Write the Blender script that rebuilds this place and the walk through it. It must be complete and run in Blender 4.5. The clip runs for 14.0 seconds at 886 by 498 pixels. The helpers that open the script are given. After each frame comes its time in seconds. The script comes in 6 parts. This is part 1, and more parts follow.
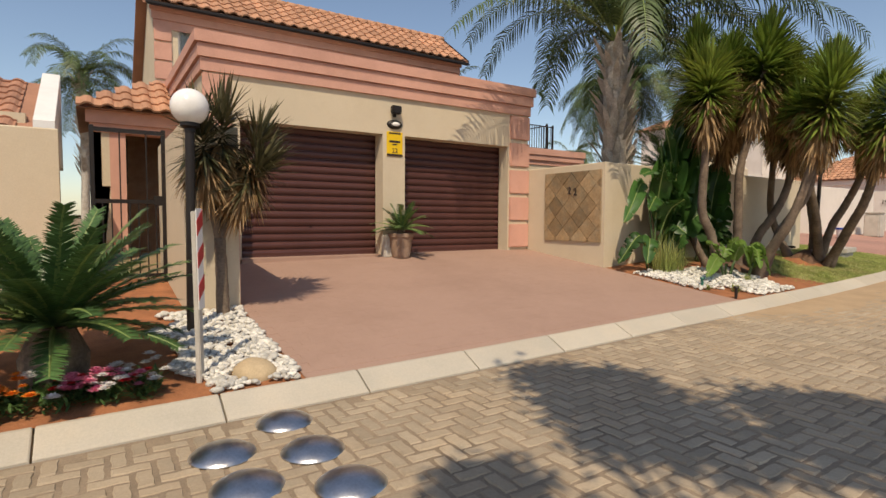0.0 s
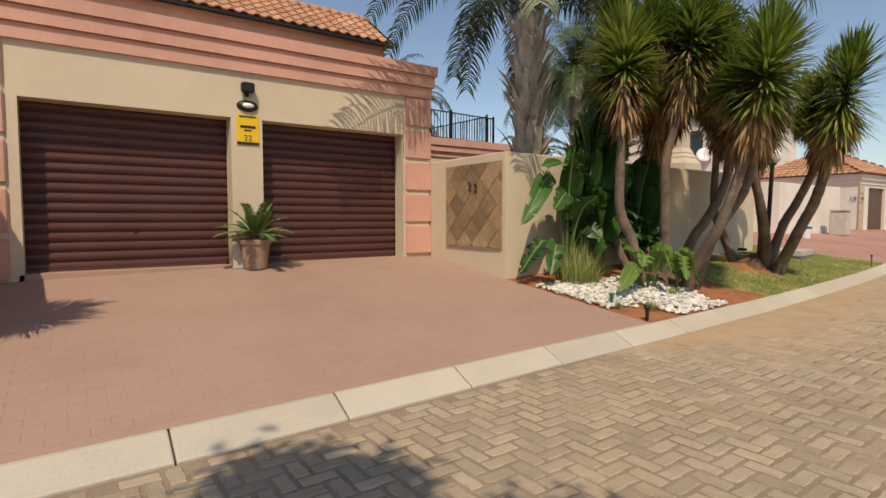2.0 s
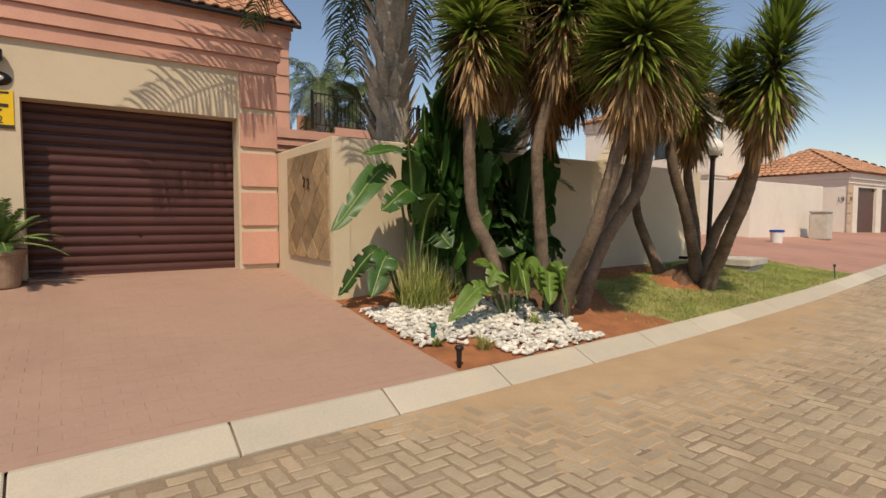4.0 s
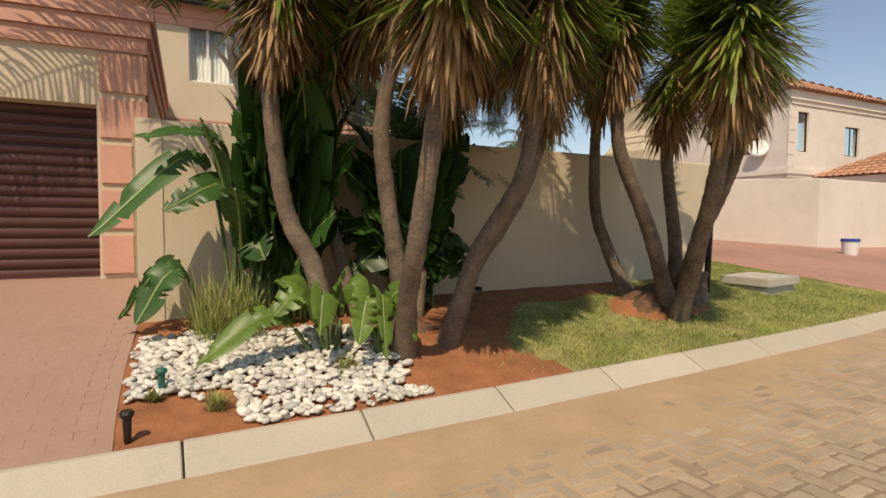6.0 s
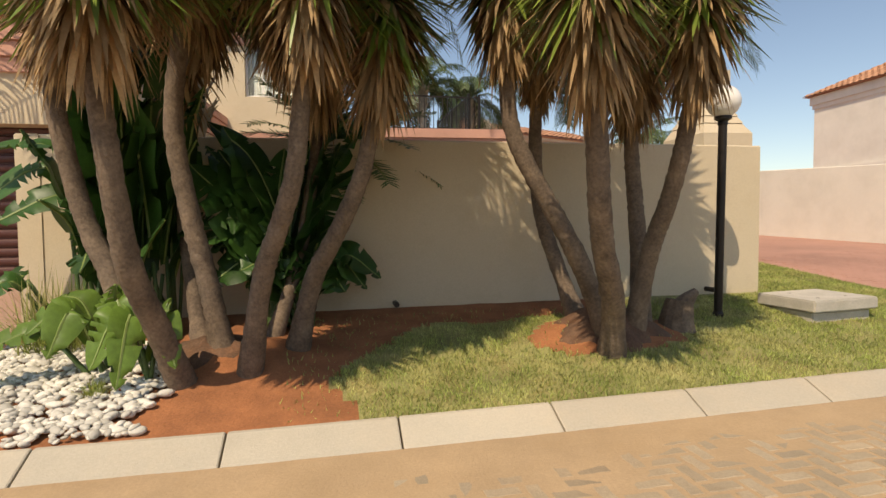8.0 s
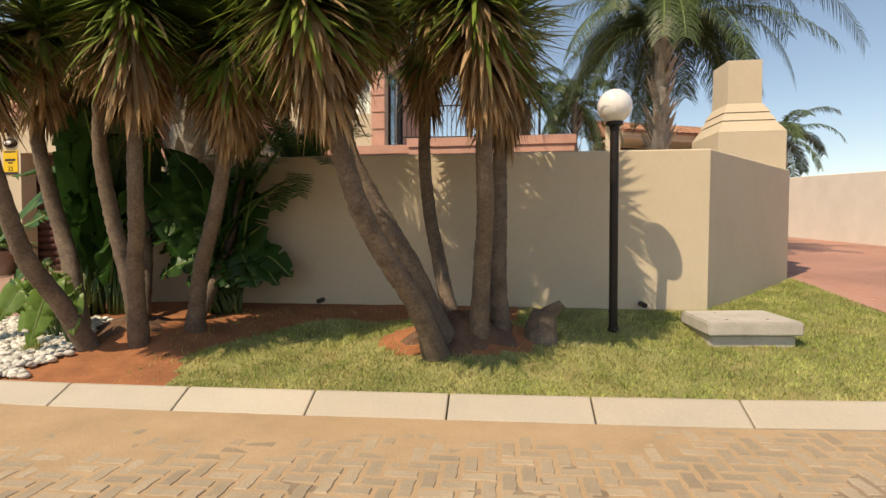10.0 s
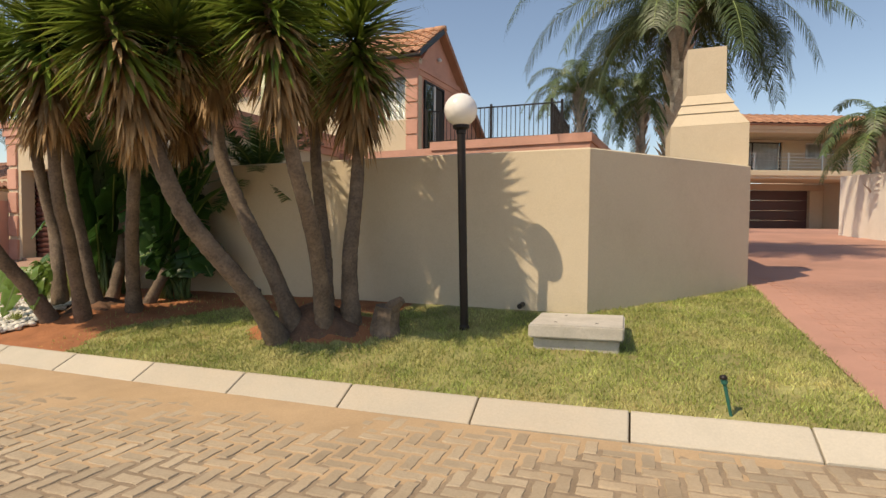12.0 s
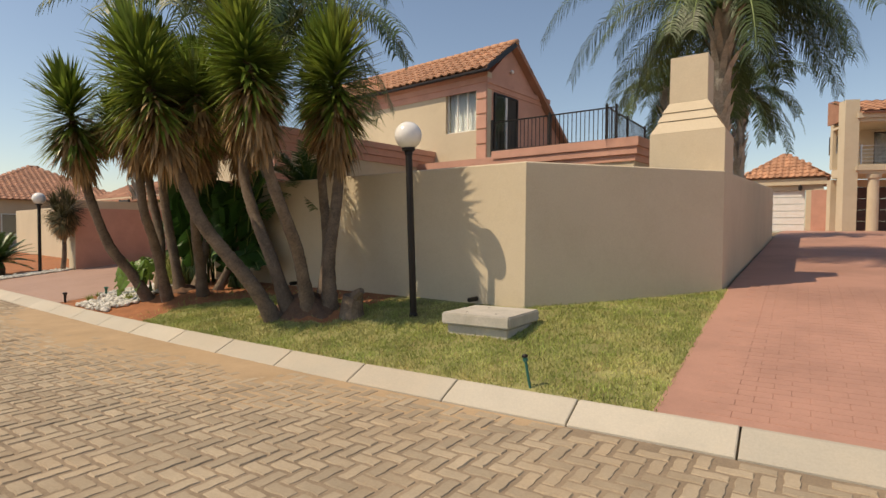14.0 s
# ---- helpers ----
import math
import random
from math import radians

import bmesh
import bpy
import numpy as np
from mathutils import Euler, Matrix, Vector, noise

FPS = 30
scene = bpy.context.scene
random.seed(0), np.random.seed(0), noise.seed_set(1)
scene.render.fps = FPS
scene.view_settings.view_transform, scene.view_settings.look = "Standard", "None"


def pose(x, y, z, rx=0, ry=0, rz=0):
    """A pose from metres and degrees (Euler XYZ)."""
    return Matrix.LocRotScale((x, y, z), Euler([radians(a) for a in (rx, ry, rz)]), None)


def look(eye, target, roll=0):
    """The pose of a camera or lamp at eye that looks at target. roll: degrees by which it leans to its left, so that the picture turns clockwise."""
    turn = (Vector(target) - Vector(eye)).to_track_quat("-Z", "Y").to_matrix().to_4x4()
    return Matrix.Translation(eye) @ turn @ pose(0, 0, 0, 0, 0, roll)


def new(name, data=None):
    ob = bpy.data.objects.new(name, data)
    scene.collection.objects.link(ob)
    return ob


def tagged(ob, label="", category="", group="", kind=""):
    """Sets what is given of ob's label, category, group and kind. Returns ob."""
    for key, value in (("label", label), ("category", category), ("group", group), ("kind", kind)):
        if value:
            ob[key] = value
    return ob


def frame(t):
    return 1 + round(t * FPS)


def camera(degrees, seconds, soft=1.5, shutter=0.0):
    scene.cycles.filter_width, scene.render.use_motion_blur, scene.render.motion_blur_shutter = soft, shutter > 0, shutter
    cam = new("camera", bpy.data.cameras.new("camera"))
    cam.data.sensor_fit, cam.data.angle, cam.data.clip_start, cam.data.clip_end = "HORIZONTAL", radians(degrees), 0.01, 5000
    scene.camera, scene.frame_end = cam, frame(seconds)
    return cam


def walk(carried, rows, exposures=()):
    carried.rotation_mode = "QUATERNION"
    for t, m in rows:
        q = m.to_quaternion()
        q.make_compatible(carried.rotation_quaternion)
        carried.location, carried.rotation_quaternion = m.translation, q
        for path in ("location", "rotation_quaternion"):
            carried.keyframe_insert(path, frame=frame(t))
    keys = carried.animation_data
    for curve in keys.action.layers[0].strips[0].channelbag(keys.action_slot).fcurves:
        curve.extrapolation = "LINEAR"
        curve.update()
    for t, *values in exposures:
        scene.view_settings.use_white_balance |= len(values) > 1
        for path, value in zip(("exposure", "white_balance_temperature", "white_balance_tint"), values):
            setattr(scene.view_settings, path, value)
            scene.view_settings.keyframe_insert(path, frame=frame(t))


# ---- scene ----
cam = camera(78.6, 14.0)
PATH = [
    (0, (-1.801, 0.179, 1.242), (-0.714, 1.855, 1.132), 0.3),
    (0.5, (-1.295, 0.265, 1.228), (-0.212, 1.942, 1.116), 0.1),
    (1, (-0.725, 0.391, 1.244), (0.384, 2.052, 1.131), 0.2),
    (1.5, (-0.084, 0.540, 1.280), (1.031, 2.196, 1.168), 0.0),
    (2, (0.622, 0.669, 1.295), (1.755, 2.313, 1.181), 0.0),
    (2.5, (1.332, 0.788, 1.301), (2.489, 2.416, 1.191), 0.4),
    (3, (2.069, 0.857, 1.320), (3.220, 2.488, 1.205), 0.2),
    (3.5, (2.812, 0.867, 1.325), (3.958, 2.502, 1.213), 0.1),
    (6, (6.489, 1.046, 1.339), (7.339, 2.854, 1.241), 0.4),
    (6.5, (7.214, 1.133, 1.344), (7.990, 2.974, 1.254), 0.5),
    (7, (7.964, 1.178, 1.352), (8.596, 3.073, 1.257), -0.1),
    (9.5, (11.716, 0.748, 1.409), (11.470, 2.731, 1.327), 0.2),
    (10, (12.487, 0.690, 1.419), (12.106, 2.652, 1.342), 0.2),
    (10.5, (13.252, 0.718, 1.435), (12.731, 2.647, 1.361), 0.2),
    (11, (13.985, 0.831, 1.452), (13.383, 2.736, 1.372), 0.4),
    (11.5, (14.657, 1.023, 1.429), (13.907, 2.875, 1.350), 0.3),
    (12, (15.317, 1.210, 1.428), (14.469, 3.020, 1.351), 0.5),
    (12.5, (15.948, 1.274, 1.444), (14.994, 3.030, 1.369), 0.4),
    (13, (16.481, 1.355, 1.444), (15.418, 3.047, 1.370), 0.5),
    (13.5, (17.145, 1.451, 1.463), (15.944, 3.049, 1.388), 0.5),
    (14, (17.811, 1.488, 1.472), (16.512, 3.007, 1.400), 0.4),
]
walk(cam, [(t, look(e, g, r)) for t, e, g, r in PATH],
     exposures=[(0, 0.0, 7200, 12), (2, -0.06, 7200, 12), (3.5, -0.08, 7250, 12), (6.5, 0.02, 7600, 12), (9.5, 0.26, 7700, 12), (12.5, 0.2, 7600, 12), (14, 0.02, 7600, 12)])

# ---- light ----
SUN_TO = Vector((-0.445, -0.605, 1.0)).normalized()
world = bpy.data.worlds.new("sky")
scene.world = world
world.use_nodes = True
wn = world.node_tree.nodes
sky = wn.new("ShaderNodeTexSky")
sky.sky_type = "NISHITA"
sky.sun_disc = False
sky.sun_elevation = math.asin(SUN_TO.z)
sky.sun_rotation = math.atan2(SUN_TO.x, SUN_TO.y)
sky.air_density, sky.dust_density, sky.ozone_density = 1.0, 0.6, 1.6
wn["Background"].inputs["Strength"].default_value = 0.135
world.node_tree.links.new(sky.outputs[0], wn["Background"].inputs["Color"])
sun_data = bpy.data.lights.new("sun", "SUN")
sun_data.energy, sun_data.angle, sun_data.color = 3.8, radians(0.53), (1.0, 0.90, 0.74)
sun = new("sun", sun_data)
sun.matrix_world = look(SUN_TO * 30, (0, 0, 0))
scene.view_settings.exposure = 0.0


# ---- materials ----
def material(name, base, rough=0.8, metal=0.0, vary=0.12, scale=3.0, fine=60.0, bump=0.15, bump_scale=120.0,
             stain=None, stain_amount=0.0, stain_scale=1.2, spec=0.4, per="", per_amount=0.25, translucent=0.0, coord="Object"):
    """Colour with broad and fine variation, an optional stain colour in patches, and fine relief."""
    m = bpy.data.materials.new(name)
    m.use_nodes = True
    nt = m.node_tree
    n, l = nt.nodes, nt.links
    bsdf = n["Principled BSDF"]
    bsdf.inputs["Roughness"].default_value = rough
    bsdf.inputs["Metallic"].default_value = metal
    bsdf.inputs["Specular IOR Level"].default_value = spec
    tc = n.new("ShaderNodeTexCoord")
    geo = n.new("ShaderNodeNewGeometry")
    where = geo.outputs["Position"] if coord == "World" else tc.outputs["Object"]

    def tex(sc, detail=4.0, rgh=0.6):
        t = n.new("ShaderNodeTexNoise")
        t.inputs["Scale"].default_value, t.inputs["Detail"].default_value, t.inputs["Roughness"].default_value = sc, detail, rgh
        l.new(where, t.inputs["Vector"])
        return t.outputs["Fac"]

    def remap(src, a, b, lo=0.3, hi=0.7):
        r = n.new("ShaderNodeMapRange")
        r.inputs[1].default_value, r.inputs[2].default_value = lo, hi
        r.inputs[3].default_value, r.inputs[4].default_value = a, b
        l.new(src, r.inputs[0])
        return r.outputs[0]

    def times(a, b):
        r = n.new("ShaderNodeMath")
        r.operation = "MULTIPLY"
        l.new(a, r.inputs[0])
        l.new(b, r.inputs[1])
        return r.outputs[0]

    value = times(remap(tex(scale), 1 - vary, 1 + vary), remap(tex(fine, 3.0), 1 - vary * 0.7, 1 + vary * 0.7))
    if per == "object":
        oi = n.new("ShaderNodeObjectInfo")
        value = times(value, remap(oi.outputs["Random"], 1 - per_amount, 1 + per_amount, 0, 1))
    elif per == "island":
        value = times(value, remap(geo.outputs["Random Per Island"], 1 - per_amount, 1 + per_amount, 0, 1))
    col = n.new("ShaderNodeRGB")
    col.outputs[0].default_value = (*base, 1)
    colour = col.outputs[0]
    if stain:
        mix = n.new("ShaderNodeMix")
        mix.data_type = "RGBA"
        l.new(remap(tex(stain_scale, 6.0, 0.7), 0, stain_amount, 0.45, 0.72), mix.inputs["Factor"])
        l.new(colour, mix.inputs["A"])
        mix.inputs["B"].default_value = (*stain, 1)
        colour = mix.outputs["Result"]
    sc = n.new("ShaderNodeVectorMath")
    sc.operation = "SCALE"
    l.new(colour, sc.inputs[0])
    l.new(value, sc.inputs["Scale"])
    l.new(sc.outputs[0], bsdf.inputs["Base Color"])
    if bump:
        b = n.new("ShaderNodeBump")
        b.inputs["Strength"].default_value, b.inputs["Distance"].default_value = bump, 0.01
        l.new(tex(bump_scale, 5.0), b.inputs["Height"])
        l.new(b.outputs[0], bsdf.inputs["Normal"])
    if translucent:
        tr = n.new("ShaderNodeBsdfTranslucent")
        l.new(sc.outputs[0], tr.inputs["Color"])
        mx = n.new("ShaderNodeMixShader")
        mx.inputs[0].default_value = translucent
        l.new(bsdf.outputs[0], mx.inputs[1])
        l.new(tr.outputs[0], mx.inputs[2])
        l.new(mx.outputs[0], n["Material Output"].inputs["Surface"])
    return m


def glass_material(name, tint=(0.8, 0.85, 0.85), rough=0.02):
    m = bpy.data.materials.new(name)
    m.use_nodes = True
    b = m.node_tree.nodes["Principled BSDF"]
    b.inputs["Base Color"].default_value = (*tint, 1)
    b.inputs["Roughness"].default_value = rough
    b.inputs["Transmission Weight"].default_value = 1.0
    b.inputs["IOR"].default_value = 1.45
    return m


M_CREAM = material("cream_plaster", (0.60, 0.50, 0.36), 0.85, vary=0.06, scale=0.8, bump=0.35, bump_scale=90, stain=(0.43, 0.34, 0.23), stain_amount=0.4, stain_scale=1.6, coord="World")
M_PINK = material("pink_plaster", (0.60, 0.325, 0.245), 0.85, vary=0.08, scale=1.2, bump=0.35, bump_scale=90, stain=(0.40, 0.20, 0.15), stain_amount=0.35, stain_scale=1.5, coord="World")
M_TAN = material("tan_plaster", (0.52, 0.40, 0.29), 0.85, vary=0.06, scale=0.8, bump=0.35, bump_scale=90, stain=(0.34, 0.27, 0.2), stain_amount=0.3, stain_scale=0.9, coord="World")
M_WHITE = material("white_paint", (0.75, 0.73, 0.70), 0.6, vary=0.05, bump=0.1)
M_NEARWHITE = material("white_plaster", (0.72, 0.66, 0.58), 0.85, vary=0.05, scale=0.8, bump=0.35, bump_scale=90, stain=(0.52, 0.46, 0.38), stain_amount=0.3, stain_scale=1.2, coord="World")
M_DOOR = material("brown_door_paint", (0.085, 0.033, 0.028), 0.38, vary=0.12, scale=2.0, bump=0.08, bump_scale=60)
M_DRIVE1 = material("faded_paving_paint", (0.39, 0.25, 0.19), 0.75, vary=0.07, scale=0.5, bump=0.3, bump_scale=60, stain=(0.25, 0.155, 0.115), stain_amount=0.7, stain_scale=0.5, coord="World")
M_DRIVE = material("red_paving_paint", (0.43, 0.23, 0.17), 0.75, vary=0.07, scale=0.5, bump=0.3, bump_scale=60, stain=(0.23, 0.125, 0.095), stain_amount=0.6, stain_scale=0.55, coord="World")
M_BRICK = material("red_paver_brick", (0.40, 0.17, 0.12), 0.8, vary=0.1, per="object", per_amount=0.12, bump=0.3, coord="World", stain=(0.28, 0.13, 0.1), stain_amount=0.5, stain_scale=0.6)
M_PAVER = material("paver_concrete", (0.375, 0.298, 0.208), 0.88, vary=0.12, scale=2.5, bump=0.5, bump_scale=70, per="object", per_amount=0.14, coord="World", stain=(0.36, 0.25, 0.15), stain_amount=0.6, stain_scale=0.8)
M_PAVERS = material("paver_concrete_far", (0.375, 0.298, 0.208), 0.88, vary=0.12, scale=2.5, bump=0.5, bump_scale=70, per="island", per_amount=0.14, coord="World", stain=(0.36, 0.25, 0.15), stain_amount=0.6, stain_scale=0.8)
M_JOINT = material("joint_sand", (0.275, 0.205, 0.138), 0.95, vary=0.2, scale=2.0, bump=0.5, coord="World")
M_DUST = material("orange_sand", (0.43, 0.30, 0.18), 0.95, vary=0.1, scale=2.0, bump=0.4, bump_scale=60, coord="World", stain=(0.40, 0.27, 0.15), stain_amount=0.5, stain_scale=1.5)
M_KERB = material("kerb_concrete", (0.47, 0.42, 0.34), 0.88, vary=0.08, scale=2.0, bump=0.4, bump_scale=110, per="object", per_amount=0.07, stain=(0.42, 0.31, 0.2), stain_amount=0.4, stain_scale=0.5, coord="World")
M_CONC = material("concrete", (0.50, 0.46, 0.40), 0.88, vary=0.1, scale=4.0, bump=0.5, bump_scale=80, stain=(0.3, 0.27, 0.22), stain_amount=0.4, stain_scale=3)
M_SOIL = material("red_soil", (0.33, 0.13, 0.055), 0.95, vary=0.2, scale=4.0, bump=0.9, bump_scale=45, coord="World", stain=(0.2, 0.08, 0.035), stain_amount=0.6, stain_scale=2.5)
M_EARTH = material("dry_ground", (0.27, 0.19, 0.11), 0.95, vary=0.15, scale=0.3, bump=0.6, bump_scale=20, coord="World")
M_GRASS = material("lawn_blades", (0.31, 0.36, 0.10), 0.7, vary=0.25, scale=1.3, fine=9, bump=0, per="island", per_amount=0.45, stain=(0.56, 0.47, 0.22), stain_amount=0.8, stain_scale=2.0, translucent=0.25, coord="World")
M_TURF = material("lawn_turf", (0.27, 0.26, 0.10), 0.95, vary=0.3, scale=2.0, bump=0.8, bump_scale=60, coord="World", stain=(0.25, 0.17, 0.07), stain_amount=0.7, stain_scale=2.5)
M_PEBBLE = material("white_pebble", (0.57, 0.54, 0.48), 0.75, vary=0.12, scale=8, bump=0.3, per="island", per_amount=0.3)
M_TILE = material("terracotta_tile", (0.46, 0.24, 0.14), 0.75, vary=0.12, scale=1.5, bump=0.3, per="island", per_amount=0.18, coord="World", stain=(0.3, 0.15, 0.09), stain_amount=0.5, stain_scale=1.0)
M_TILE_OLD = material("weathered_tile", (0.38, 0.19, 0.12), 0.8, vary=0.15, scale=1.5, bump=0.3, per="island", per_amount=0.2, coord="World")
M_YUCCA = material("yucca_leaf", (0.145, 0.215, 0.036), 0.38, vary=0.2, scale=1.0, fine=10, bump=0, per="island", per_amount=0.45, translucent=0.3, stain=(0.30, 0.29, 0.06), stain_amount=0.6, stain_scale=1.2)
M_DRY = material("dry_leaf", (0.37, 0.24, 0.12), 0.75, vary=0.2, scale=2.0, bump=0, per="island", per_amount=0.5, translucent=0.3)
M_PALM = material("palm_leaf", (0.085, 0.125, 0.045), 0.45, vary=0.2, scale=1.0, fine=8, bump=0, per="island", per_amount=0.35, translucent=0.25)
M_CYCAD = material("cycad_leaf", (0.075, 0.145, 0.045), 0.38, vary=0.15, scale=1.0, fine=8, bump=0, per="island", per_amount=0.3, translucent=0.15)
M_STALK = material("leaf_stalk", (0.07, 0.12, 0.04), 0.5, vary=0.15, bump=0)
M_BANANA = material("broad_leaf", (0.042, 0.105, 0.022), 0.4, vary=0.2, scale=2.0, fine=30, bump=0.1, bump_scale=30, per="object", per_amount=0.3, translucent=0.3)
M_YOUNG = material("young_leaf", (0.15, 0.25, 0.045), 0.4, vary=0.2, scale=3.0, fine=30, bump=0.1, bump_scale=30, per="object", per_amount=0.25, translucent=0.35)
M_DRAC = material("dracaena_leaf", (0.07, 0.07, 0.03), 0.5, vary=0.2, scale=1.0, fine=10, bump=0, per="island", per_amount=0.45, translucent=0.15, stain=(0.2, 0.14, 0.07), stain_amount=0.7, stain_scale=2)
M_RIB = material("leaf_rib", (0.18, 0.24, 0.07), 0.5, vary=0.15, bump=0)
M_BARK = material("yucca_bark", (0.15, 0.11, 0.08), 0.95, vary=0.3, scale=5.0, fine=40, bump=1.0, bump_scale=35, stain=(0.26, 0.19, 0.13), stain_amount=0.6, stain_scale=3)
M_PALMBARK = material("palm_bark", (0.42, 0.37, 0.31), 0.95, vary=0.25, scale=5.0, fine=30, bump=1.0, bump_scale=25)
M_BLACK = material("black_metal", (0.022, 0.017, 0.015), 0.45, metal=0.3, vary=0.15, bump=0.1)
M_STEEL = material("steel_dome", (0.55, 0.55, 0.56), 0.32, metal=1.0, vary=0.12, scale=8, bump=0.15, bump_scale=40)
M_GLOBE = material("opal_globe", (0.85, 0.82, 0.78), 0.25, vary=0.03, scale=4, bump=0.0, stain=(0.62, 0.58, 0.53), stain_amount=0.5, stain_scale=5)
M_POT = material("clay_pot", (0.28, 0.185, 0.13), 0.85, vary=0.15, scale=6, bump=0.4, stain=(0.4, 0.3, 0.22), stain_amount=0.6, stain_scale=5)
M_YELLOW = material("yellow_sign", (0.75, 0.48, 0.01), 0.5, vary=0.05, bump=0.05)
M_INK = material("dark_ink", (0.03, 0.02, 0.02), 0.5, vary=0.05, bump=0)
M_SLATE = material("slate_tile", (0.30, 0.20, 0.105), 0.62, vary=0.2, scale=5, fine=25, bump=0.6, bump_scale=20, per="object", per_amount=0.35, stain=(0.22, 0.2, 0.14), stain_amount=0.7, stain_scale=4, coord="World")
M_GROUT = material("grout", (0.36, 0.29, 0.2), 0.9, vary=0.1)
M_GLASS = glass_material("window_glass")
M_CURTAIN = material("white_curtain", (0.72, 0.71, 0.68), 0.9, vary=0.06, bump=0.1)
# near-black colour standing in for shade in rooms and openings; also the wall joint
M_DARK = material("shade_and_joint_dark", (0.05, 0.045, 0.04), 0.9, vary=0.1)
M_GREEN = material("green_plastic", (0.02, 0.12, 0.09), 0.4, vary=0.1, bump=0)
M_BLUE = material("blue_plastic", (0.02, 0.06, 0.35), 0.4, vary=0.1, bump=0)
M_RED = material("red_paint", (0.45, 0.03, 0.03), 0.5, vary=0.1, bump=0.1)
M_STONE = material("round_stone", (0.48, 0.36, 0.22), 0.85, vary=0.12, scale=5, bump=0.4)


# ---- mesh helpers ----
def ob_from(bm, name, mat, parent=None, label="", smooth=False):
    me = bpy.data.meshes.new(name)
    bm.to_mesh(me)
    bm.free()
    if smooth:
        for p in me.polygons:
            p.use_smooth = True
    if mat:
        me.materials.append(mat)
    o = new(name, me)
    if parent:
        o.parent = parent
    if label:
        o["label"] = label
    return o


def part(name, bm, mat, parent, label="", smooth=False):
    return ob_from(bm, name, mat, parent, label, smooth)


def raw(name, verts, faces, mat, parent=None, smooth=False):
    me = bpy.data.meshes.new(name)
    me.from_pydata(verts, [], faces)
    me.update()
    if smooth:
        me.polygons.foreach_set("use_smooth", [True] * len(me.polygons))
    if mat:
        me.materials.append(mat)
    o = new(name, me)
    if parent:
        o.parent = parent
    return o


def thing(name, at=(0, 0, 0), label="", category="", group="", kind=""):
    e = new(name)
    e.location = at
    return tagged(e, label, category, group, kind)


def box(bm, x0, x1, y0, y1, z0, z1, bevel=0.0, m=None):
    r = bmesh.ops.create_cube(bm, size=1.0)
    vs = r["verts"]
    bmesh.ops.scale(bm, vec=(x1 - x0, y1 - y0, z1 - z0), verts=vs)
    bmesh.ops.translate(bm, vec=((x0 + x1) / 2, (y0 + y1) / 2, (z0 + z1) / 2), verts=vs)
    if m is not None:
        bmesh.ops.transform(bm, matrix=m, verts=vs)
    if bevel:
        es = list({e for v in vs for e in v.link_edges})
        bmesh.ops.bevel(bm, geom=es, offset=bevel, segments=2, affect="EDGES", clamp_overlap=True)
    return bm


def boxes(items, bevel=0.0):
    bm = bmesh.new()
    for it in items:
        box(bm, *it, bevel=bevel)
    return bm


def lathe(profile, seg=24, centre=(0, 0)):
    """A turned shape from (radius, height) pairs."""
    bm = bmesh.new()
    rings = []
    for r, z in profile:
        rings.append([bm.verts.new((centre[0] + r * math.cos(2 * math.pi * i / seg), centre[1] + r * math.sin(2 * math.pi * i / seg), z)) for i in range(seg)])
    for a, b in zip(rings, rings[1:]):
        for i in range(seg):
            bm.faces.new((a[i], a[(i + 1) % seg], b[(i + 1) % seg], b[i]))
    bm.faces.new(rings[0][::-1])
    bm.faces.new(rings[-1])
    return bm


def tube(points, radii, seg=8, wobble=0.0):
    """A tapered tube through points; radii one per point."""
    bm = bmesh.new()
    rings = []
    pts = [Vector(p) for p in points]
    for i, p in enumerate(pts):
        d = (pts[min(i + 1, len(pts) - 1)] - pts[max(i - 1, 0)]).normalized()
        u = d.cross(Vector((0.3, 0.9, 0.2))).normalized()
        v = d.cross(u)
        ring = []
        for k in range(seg):
            a = 2 * math.pi * k / seg
            r = radii[i] * (1 + wobble * random.uniform(-1, 1))
            ring.append(bm.verts.new(p + (u * math.cos(a) + v * math.sin(a)) * r))
        rings.append(ring)
    for a, b in zip(rings, rings[1:]):
        for i in range(seg):
            bm.faces.new((a[i], a[(i + 1) % seg], b[(i + 1) % seg], b[i]))
    bm.faces.new(rings[0][::-1])
    bm.faces.new(rings[-1])
    bmesh.ops.recalc_face_normals(bm, faces=bm.faces)
    return bm


def prism(outline, z0, z1):
    """An upright block over a plan outline (counter-clockwise)."""
    bm = bmesh.new()
    lo = [bm.verts.new((x, y, z0)) for x, y in outline]
    hi = [bm.verts.new((x, y, z1)) for x, y in outline]
    n = len(outline)
    for i in range(n):
        bm.faces.new((lo[i], lo[(i + 1) % n], hi[(i + 1) % n], hi[i]))
    bm.faces.new(lo[::-1])
    bm.faces.new(hi)
    bmesh.ops.recalc_face_normals(bm, faces=bm.faces)
    return bm


def wall_run(bm, a, b, thick, z0, z1):
    """A straight wall from a to b; thickness to the left of a->b."""
    a, b = Vector(a), Vector(b)
    d = (b - a).normalized()
    nrm = Vector((-d.y, d.x)) * thick
    o = [a, b, b + nrm, a + nrm]
    lo = [bm.verts.new((p.x, p.y, z0)) for p in o]
    hi = [bm.verts.new((p.x, p.y, z1)) for p in o]
    for i in range(4):
        bm.faces.new((lo[i], lo[(i + 1) % 4], hi[(i + 1) % 4], hi[i]))
    bm.faces.new(lo[::-1])
    bm.faces.new(hi)
    return bm


